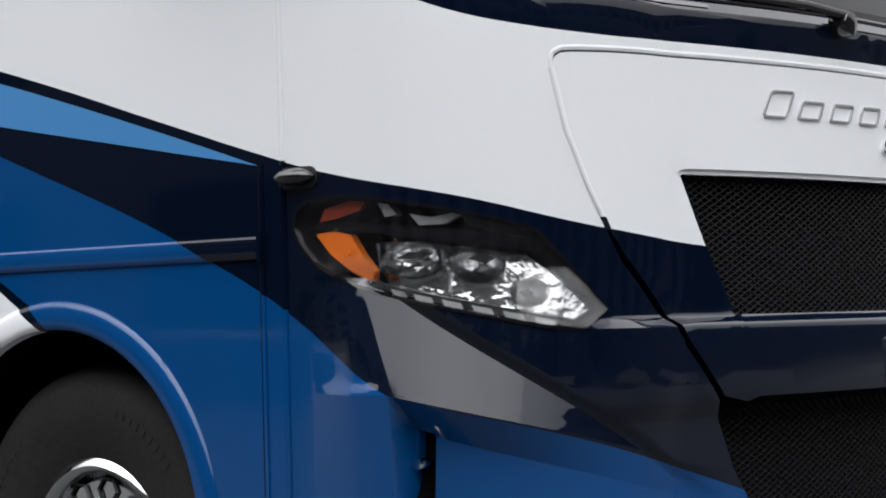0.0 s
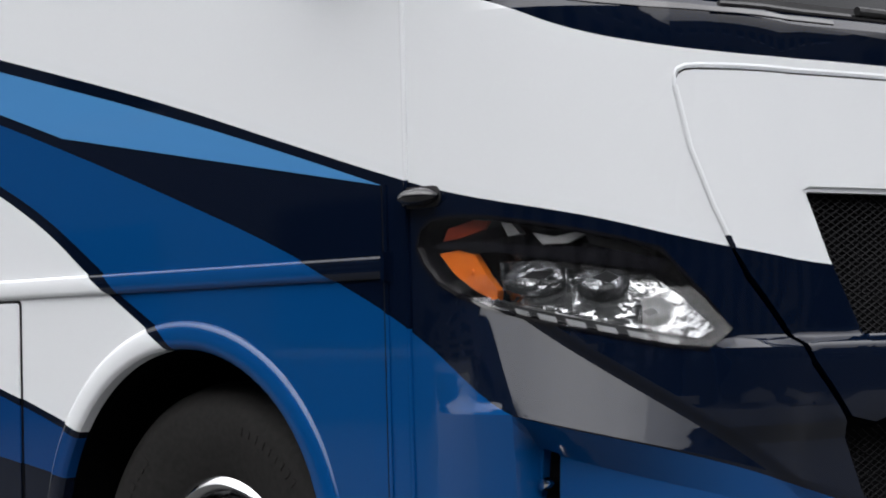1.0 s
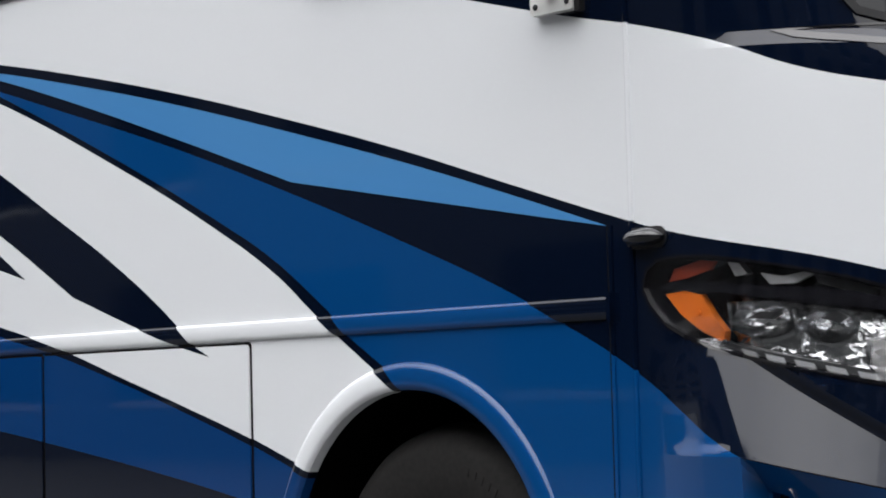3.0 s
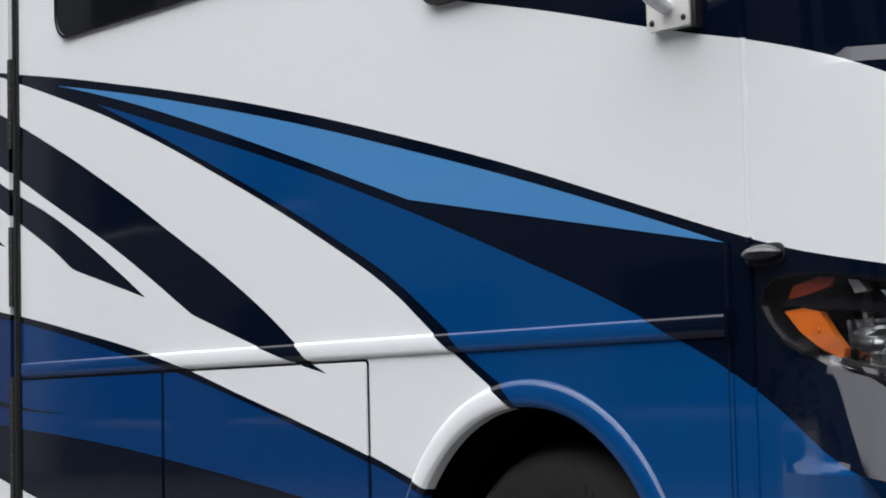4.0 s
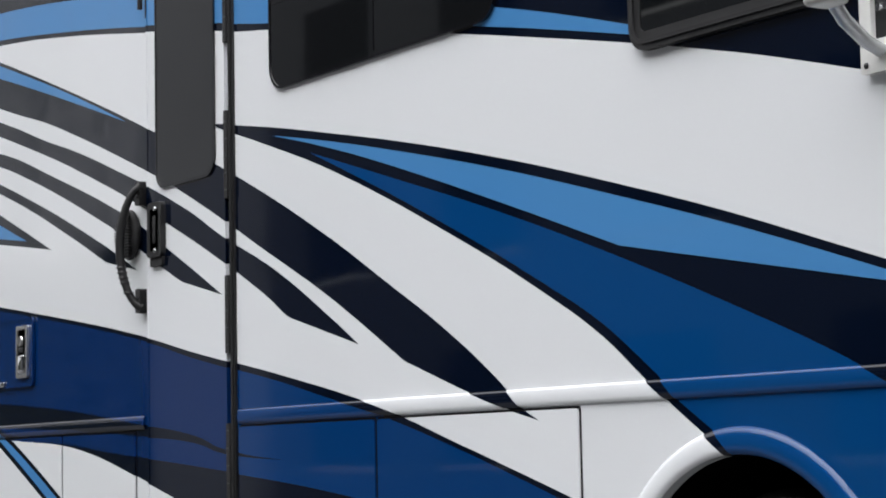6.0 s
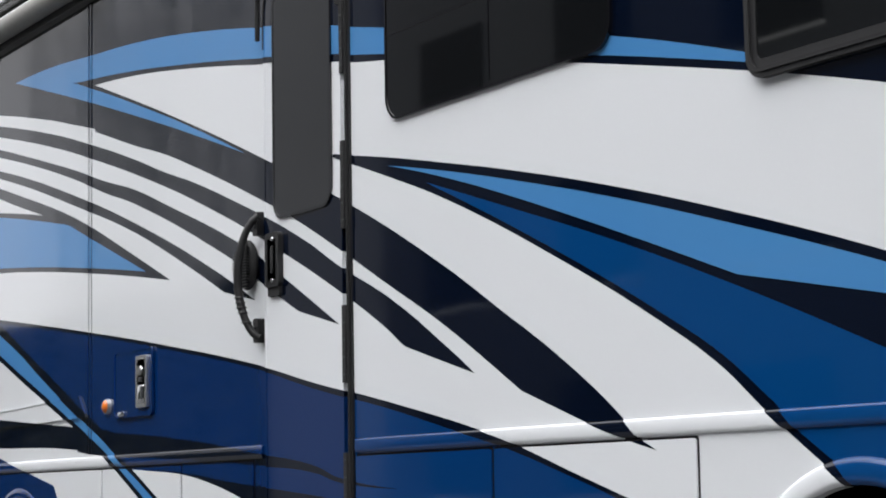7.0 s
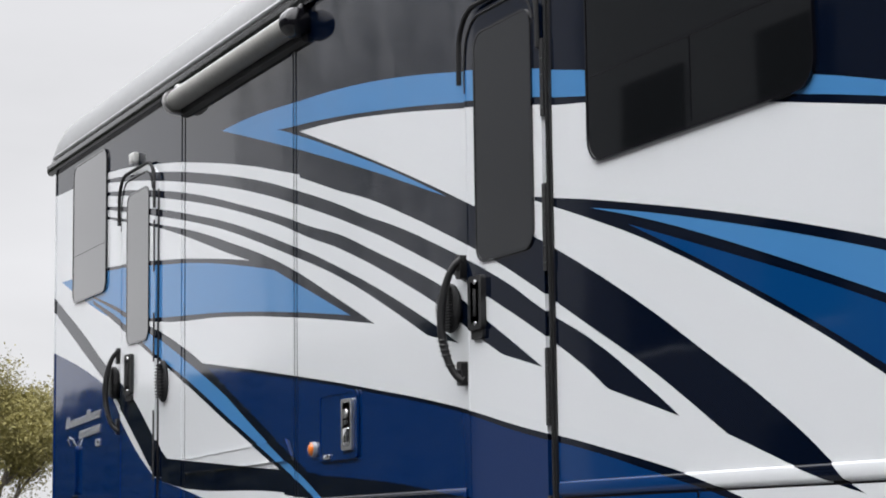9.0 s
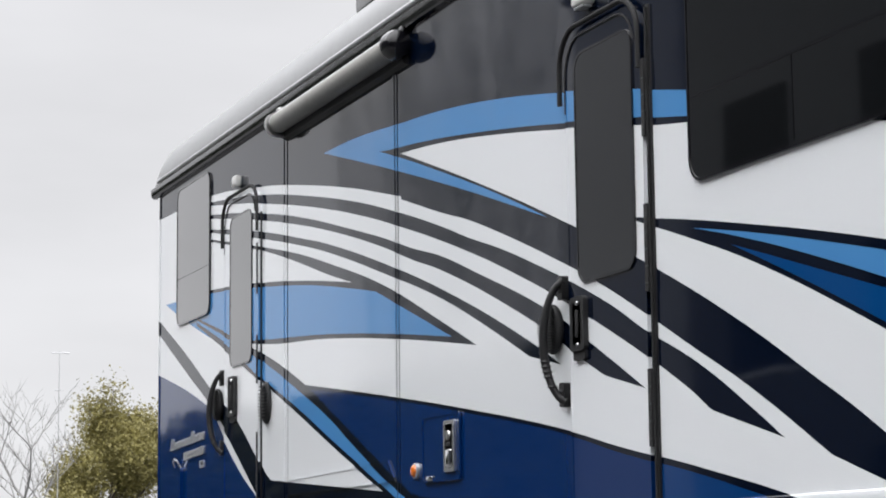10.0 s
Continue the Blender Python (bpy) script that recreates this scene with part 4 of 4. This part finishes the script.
plain("grille_mesh", mesh_grille(grow(GRILLE, .01), -.024, .030, .0155, .0017), mesh_black, rv, "black expanded-metal grille")
plain("grille_mesh", mesh_grille(grow(LOWER, .004), -.034, .030, .0155, .0011), mesh_black, rv, "black expanded-metal lower grille")
part("grille_surround", panel(grow(GRILLE, .0), (grow(GRILLE, -.012),), -.004, .022, to=cap, du=.05, dz=.08), livery, rv)
# chrome badge and letters, as plain shapes
bd = part("badge", panel([(UM - .075, .965), (UM - .068, .855), (UM, .835), (UM + .068, .855), (UM + .075, .965), (UM, .985)], (), .016, .016, to=cap, du=.04), chrome, rv, "chrome shield badge")
part("badge_field", panel([(UM - .058, .952), (UM - .053, .868), (UM, .852), (UM + .053, .868), (UM + .058, .952), (UM, .968)], (), .018, .004, to=cap, du=.04), gloss_black, bd)


def slant_ring(u, z, w, h, lean, t):
    """A leaning rounded frame."""
    out = [(a + lean * (b - z) / h, b) for a, b in rrect(u, u + w, z, z + h, min(w, h) * .22, 3)]
    ins = [(a + lean * (b - z) / h, b) for a, b in rrect(u + t * 1.6, u + w - t * 1.6, z + t, z + h - t, min(w, h) * .12, 3)]
    return out, (ins,)


U0 = -2.052
for i in range(8):
    a = U0 + i * .127
    out, ins = slant_ring(a, 1.482, .088, .064 if i in (0, 6) else .044, .034 if i in (0, 6) else .022, .0042)
    part("nameplate", panel(out, ins, .008, .008, to=cap), silver, rv)
for i in range(5):
    out, ins = slant_ring(-1.560 + i * .06, 1.418, .036, .030, .010, .004)
    part("nameplate", panel(out, ins, .010, .010, to=cap), chrome, rv)

# windscreen, cowl and wipers
WS = mirrored([(-2.40, 3.2), (-2.70, 3.1), (-2.76, 2.3), (-2.78, 1.900), (-2.72, 1.815), (-2.60, 1.780), (-2.45, 1.764), (-2.2, 1.758)])
ws = part("windscreen", panel(WS, (), .006, .010, to=cap, du=.06, dz=.15), screen_glass, rv, "dark curved windscreen", angle=60)
part("rubber_seal", panel(grow(WS, .012), (grow(WS, -.006),), .009, .012, to=cap, du=.06, dz=.15), rubber, ws)
part("cowl_strip", panel(mirrored([(-2.930, 1.784), (-2.872, 1.763), (-2.812, 1.752), (-2.696, 1.737), (-2.55, 1.728), (-2.2, 1.722), (-2.2, 1.731), (-2.55, 1.740), (-2.696, 1.752), (-2.812, 1.768), (-2.872, 1.779)]), (), .003, .006, to=cap, du=.03, dz=.0075), gloss_black, rv, "black cowl slot below the windscreen")
wp = part("wiper", tube([cap(-2.55 + .06 * k, 1.742 - .0006 * k, .030) for k in range(20)], .007, 8), gloss_black, rv, "black wiper parked at the cowl")
part("wiper_arm", tube([cap(-1.75, 1.715, .02), cap(-1.72, 1.735, .05), cap(-1.9, 1.75, .05), cap(-2.15, 1.752, .045)], .010, 8), black_plastic, wp)
part("wiper_pivot", lathe([(0, .03), (.028, .025), (.034, 0), (.034, -.02)], 20, (0, 0, 0), 'X'), gloss_black, wp)
piv = wp.children[-1]
piv.location = cap(-1.74, 1.716, .02)

# marker pod on the seam
pod = bmesh.new()
bmesh.ops.create_uvsphere(pod, u_segments=28, v_segments=16, radius=1, matrix=Matrix.Translation((-3.292, -.012, 1.364)) @ Matrix.Diagonal((.058, .035, .021, 1)))
pd = part("clearance_lamp", pod, gloss_black, rv, "dark smoked clearance lamp pod")
part("gasket", panel(rrect(-3.352, -3.234, 1.340, 1.388, .022, 6), (), .006, .006), rubber, pd)

# ---- headlights ----


def headlight(m):
    """m carries the outline to one side or the other."""
    g = lambda pts: [m(p) for p in pts]
    lens = lambda u, z, o: cap(u, z, o - .006 + .24 * max(0.0, 1.150 - z))  # the cover leans out below its brow
    h = part("headlight", panel(g(grow(HL, .003)), (g(grow(HL, -.004)),), .004, .03, to=cap, du=.05, dz=.06), gloss_black, rv, "headlight with amber corner and chrome reflectors")
    part("housing", panel(g(grow(HL, -.002)), (), -.085, .006, to=cap, du=.05, dz=.06), gloss_black, h)
    part("housing_wall", panel(g(grow(HL, -.003)), (g(grow(HL, -.007)),), -.002, .083, to=cap, du=.05, dz=.06), gloss_black, h)
    part("lens_cover", panel(g(grow(HL, -.0035)), (), .002, .004, to=lens, du=.04, dz=.02), clear, h, "clear polycarbonate lens").visible_shadow = False
    part("turn_signal", panel(g([(-3.252, 1.235), (-3.195, 1.240), (-3.150, 1.230), (-3.112, 1.180), (-3.085, 1.148), (-3.094, 1.122), (-3.150, 1.148), (-3.210, 1.190)]), (), -.012, .02, to=cap, du=.03, dz=.03), amber, h, "amber turn signal")
    part("turn_signal_bulb", lathe([(0, -.004), (.006, -.003), (.007, .0), (.007, .02)], 14, cap(*m((-3.155, 1.190)), -.010)), amber, h)
    part("side_reflector", panel(g([(-3.230, 1.290), (-3.150, 1.305), (-3.110, 1.300), (-3.125, 1.282), (-3.190, 1.268), (-3.245, 1.262)]), (), -.018, .01, to=cap, du=.03, dz=.03), red_lens, h, "dull red side reflector")
    part("brow", panel(g([(-3.270, 1.246), (-3.190, 1.244), (-3.060, 1.228), (-2.930, 1.208), (-2.700, 1.178), (-2.670, 1.196), (-2.780, 1.222), (-2.930, 1.236), (-3.100, 1.252), (-3.230, 1.262)]), (), -.006, .05, to=cap, du=.04, dz=.03), gloss_black, h, "black bar across the lamp")
    part("lower_trim", panel(g([(-3.100, 1.128), (-2.960, 1.098), (-2.800, 1.066), (-2.640, 1.030), (-2.650, 1.020), (-2.760, 1.042), (-2.880, 1.068), (-3.015, 1.099), (-3.110, 1.120)]), (), -.004, .05, to=cap, du=.04, dz=.03), dark_metal, h)
    BOWLS = ((-2.985, 1.166, .041, 1.9), (-2.824, 1.148, .038, 1.6), (-2.712, 1.090, .030, 1.5))
    shell = [(-3.102, 1.212), (-2.935, 1.204), (-2.715, 1.172), (-2.640, 1.118), (-2.572, 1.052), (-2.612, 1.032), (-2.800, 1.066), (-2.960, 1.098), (-3.070, 1.120), (-3.095, 1.150)]
    sockets = [g([(u + r * ru * .94 * math.cos(a * math.pi / 10), z + r * .94 * math.sin(a * math.pi / 10)) for a in range(20)]) for u, z, r, ru in BOWLS]
    part("reflector_shell", panel(g(shell), sockets, -.042, .005, to=lambda u, z, o: cap(u, z, o + (1.13 - z) * .24), du=.035, dz=.025), chrome_facet, h, "faceted chrome reflector shell", 12)
    for u, z, r, ru in BOWLS:
        p = cap(*m((u, z)), -.035)
        q = cap(*m((u, z)), .0)
        nrm = (q - p).normalized()
        nrm = (nrm + Vector((0, 0, .25))).normalized()
        rot = nrm.to_track_quat('Z', 'Y').to_matrix().to_4x4()
        prof = [(.010, -.045), (.35, -.040), (.62, -.028), (.85, -.010), (1.0, .012)]
        bowl = lathe([(a * r, b) for a, b in prof], 13, (0, 0, 0), 'Z')
        bmesh.ops.transform(bowl, matrix=Matrix.Translation(p) @ rot @ Matrix.Diagonal((ru, 1, 1, 1)), verts=bowl.verts)
        part("reflector", bowl, chrome_facet, h, "chrome reflector bowl", 6)
    for shield in ([(-3.030, 1.172), (-2.990, 1.186), (-2.935, 1.182), (-2.960, 1.168)], [(-2.848, 1.166), (-2.812, 1.180), (-2.786, 1.166), (-2.806, 1.154)], [(-2.735, 1.092), (-2.715, 1.100), (-2.700, 1.088), (-2.722, 1.082)]):
        part("bulb_shield", panel(g(shield), (), -.022, .012, to=cap, du=.03), dark_metal, h)
    for u, z in ((-3.075, 1.178), (-2.905, 1.160), (-2.900, 1.125)):
        part("reflector_rib", panel(g([(u, z - .03), (u + .008, z - .032), (u + .004, z + .028), (u - .006, z + .030)]), (), -.020, .02, to=cap), chrome_facet, h)
    crescent = [(-2.985, 1.272), (-2.930, 1.262), (-2.885, 1.268), (-2.855, 1.285), (-2.862, 1.262), (-2.900, 1.246), (-2.960, 1.246)]
    part("upper_reflector", panel(g([(u, z - .004) for u, z in crescent]), (), -.018, .02, to=cap, du=.03, dz=.02), silver, h)
    part("upper_reflector", panel(g([(-3.075, 1.296), (-3.045, 1.292), (-3.020, 1.268), (-3.055, 1.264)]), (), -.020, .02, to=cap, du=.03), silver, h)
    part("upper_bezel", panel(g([(-2.860, 1.262), (-2.800, 1.250), (-2.715, 1.222), (-2.720, 1.206), (-2.800, 1.226), (-2.850, 1.240)]), (), -.024, .02, to=cap, du=.03, dz=.02), dark_metal, h)
    for k in range(6):
        u = -3.035 + .066 * k
        z = 1.108 - .0137 * k * 1.0
        part("daytime_led", panel(g([(u, z), (u + .042, z - .009), (u + .048, z - .022), (u + .006, z - .013)]), (), -.001, .02, to=cap), led_white, h)


headlight(lambda p: p)
headlight(lambda p: (2 * UM - p[0], p[1]))

# bumper slot with its tow hook stud
part("bumper_slot", panel(grow(SLOT, .004), (), -.035, .006, to=cap, dz=.06), inner_dark, rv)
part("slot_stud", lathe([(0, -.03), (.012, -.028), (.016, -.015), (.012, .0), (.012, .03)], 16, cap(-2.966, .730, -.01)), chrome, rv, "bright stud in the bumper slot")

# ---- distance ----


def leafy_tree(x, y, height, spread, seed, leaves, label):
    rnd = random.Random(seed)
    t = thing("tree", label, "tree", at=(x, y, 0))
    wood = bmesh.new()
    tips = []

    def limb(p, d, length, r, depth):
        pts, q = [p.copy()], p.copy()
        for k in range(4):
            d = (d + Vector((rnd.uniform(-.2, .2), rnd.uniform(-.2, .2), rnd.uniform(-.05, .15)))).normalized()
            q = q + d * length / 4
            pts.append(q.copy())
        tube(pts, [r * (1 - .13 * k) for k in range(5)], 6 if depth < 2 else 4, wood, caps=False)
        if depth >= 2:
            tips.extend(pts[1:])
        if depth < 4:
            for k in range(rnd.choice((3, 4)) if depth else 5):
                a = rnd.uniform(0, 2 * math.pi)
                up = rnd.uniform(.25, .9)
                nd = (d * .6 + Vector((math.cos(a) * spread, math.sin(a) * spread, up))).normalized()
                limb(pts[rnd.choice((2, 3, 4))], nd, length * rnd.uniform(.55, .75), r * .55, depth + 1)
    limb(Vector((0, 0, 0)), Vector((0, 0, 1)), height * .38, height * (.022 if leaves else .010), 0)
    top = max(p.z for p in tips)
    k = height / top
    bmesh.ops.scale(wood, vec=(k, k, k), verts=wood.verts)
    part("trunk", wood, bark if leaves else pale_bark, t, angle=60)
    if leaves:
        vs, fs = [], []
        for _ in range(leaves):
            c = rnd.choice(tips) * k + Vector([rnd.gauss(0, .55) for _ in range(3)])
            a, b = Vector([rnd.gauss(0, 1) for _ in range(3)]).normalized(), Vector([rnd.gauss(0, 1) for _ in range(3)]).normalized()
            s = rnd.uniform(.05, .13)
            i = len(vs)
            vs += [c - a * s, c + b * s * .6, c + a * s, c - b * s * .6]
            fs.append((i, i + 1, i + 2, i + 3))
        me = bpy.data.meshes.new("crown")
        me.from_pydata([tuple(v) for v in vs], [], fs)
        me.materials.append(leaf)
        o = new("crown", me)
        o.parent = t
        tagged(o, kind="stuff")
    return t


leafy_tree(-127.2, 23.6, 11.9, .95, 5, 80000, "spring tree with thin yellow-green leaves")
leafy_tree(-124.0, 21.4, 5.2, .9, 11, 16000, "lower spring tree with thin yellow-green leaves")
leafy_tree(-88.6, 12.2, 9.7, .9, 23, 0, "bare grey tree with spreading branches")
mast = part("lamp_mast", tube([(-108, 17.7, 0), (-108, 17.7, 12.0)], [.035, .02], 8), alu, None)
tagged(mast, "thin grey mast far behind the trees", "mast")
part("mast_arm", tube([(-108, 17.3, 11.9), (-108, 18.2, 11.9)], .03, 6), alu, mast)
part("mast_arm", tube([(-108, 17.5, 10.0), (-108, 17.9, 10.0)], .02, 6), alu, mast)

# dark building across the lot, seen in the paint's reflections
bl = thing("building", "long low dark grey building across the car park", "building")
part("wall", box(-38.8, 40, -32, -17, 0, 13.0), siding, bl)
part("roof", box(-38.9, 40.3, -32.3, -16.7, 13.0, 13.25, .03), dark_metal, bl)
for k in range(16):
    for z in (1.0, 4.6, 8.0):
        x = -37 + 5 * k
        wo = part("building_window", box(x, x + 2.4, -17.02, -16.95, z, z + 2.0), inner_dark, bl)
        part("window_frame", box(x - .06, x + 2.46, -17.0, -16.97, z - .06, z), white_plastic, wo)
# unseen block, made up to darken what the entry door mirrors
reflection_block = thing("building", "pale grey unseen block added to darken the entry door's reflection", "building")
part("wall", box(-44.6, -38.95, -30, -17.2, 0, 14.0), block_grey, reflection_block)
part("roof", box(-44.8, -38.95, -30.2, -17.0, 14.0, 14.2, .03), dark_metal, reflection_block)
# far woods along the edge of the lot
rnd = random.Random(3)
vs, fs = [], []
for _ in range(70000):
    x = rnd.uniform(-230, -36)
    top = 10.0 + 3.0 * noise.noise((x * .06, 0, 0)) + 1.8 * noise.noise((x * .3, 5, 0))
    z = top * rnd.random() ** .7
    c = Vector((x, -36 + rnd.uniform(-3, 3), z))
    a, b = Vector([rnd.gauss(0, 1) for _ in range(3)]).normalized(), Vector([rnd.gauss(0, 1) for _ in range(3)]).normalized()
    i = len(vs)
    vs += [c - a * .65, c + b * .5, c + a * .65, c - b * .5]
    fs.append((i, i + 1, i + 2, i + 3))
for _ in range(200):  # thin unseen poles, added so the dark reflection in the paint fades gradually
    x = -45 - 16 * rnd.random() ** 1.3
    p, q = Vector((x, -18 + rnd.uniform(-3, 3), 0)), Vector((x + rnd.gauss(0, .25), -18 + rnd.uniform(-3, 3), rnd.uniform(13, 19)))
    w = rnd.uniform(.010, .022)
    i = len(vs)
    for c in (p, q):
        vs += [c + Vector((w, 0, 0)), c + Vector((-w * .5, w * .87, 0)), c + Vector((-w * .5, -w * .87, 0))]
    fs += [(i + k, i + (k + 1) % 3, i + 3 + (k + 1) % 3, i + 3 + k) for k in range(3)]
me = bpy.data.meshes.new("woods")
me.from_pydata([tuple(v) for v in vs], [], fs)
me.materials.append(dark_leaf)
tagged(new("woods", me), "dense line of spring trees along the lot, with thin poles added for reflections", "trees", kind="stuff")

# a second block ahead of the motorhome, mirrored in its nose
ahead = thing("building", "tall dark building with rows of windows ahead", "building")
part("wall", box(26, 44, -14, 70, 0, 13.0), siding, ahead)
part("roof", box(25.7, 44.3, -14.3, 70.3, 13.0, 13.25, .03), dark_metal, ahead)
for k in range(16):
    for z in (1.0, 4.6, 8.2):
        y = -12 + 5 * k
        wo = part("building_window", box(25.95, 26.02, y, y + 2.4, z, z + 2.0), inner_dark, ahead)
        part("window_frame", box(25.97, 26.0, y - .06, y + 2.46, z - .06, z), white_plastic, wo)
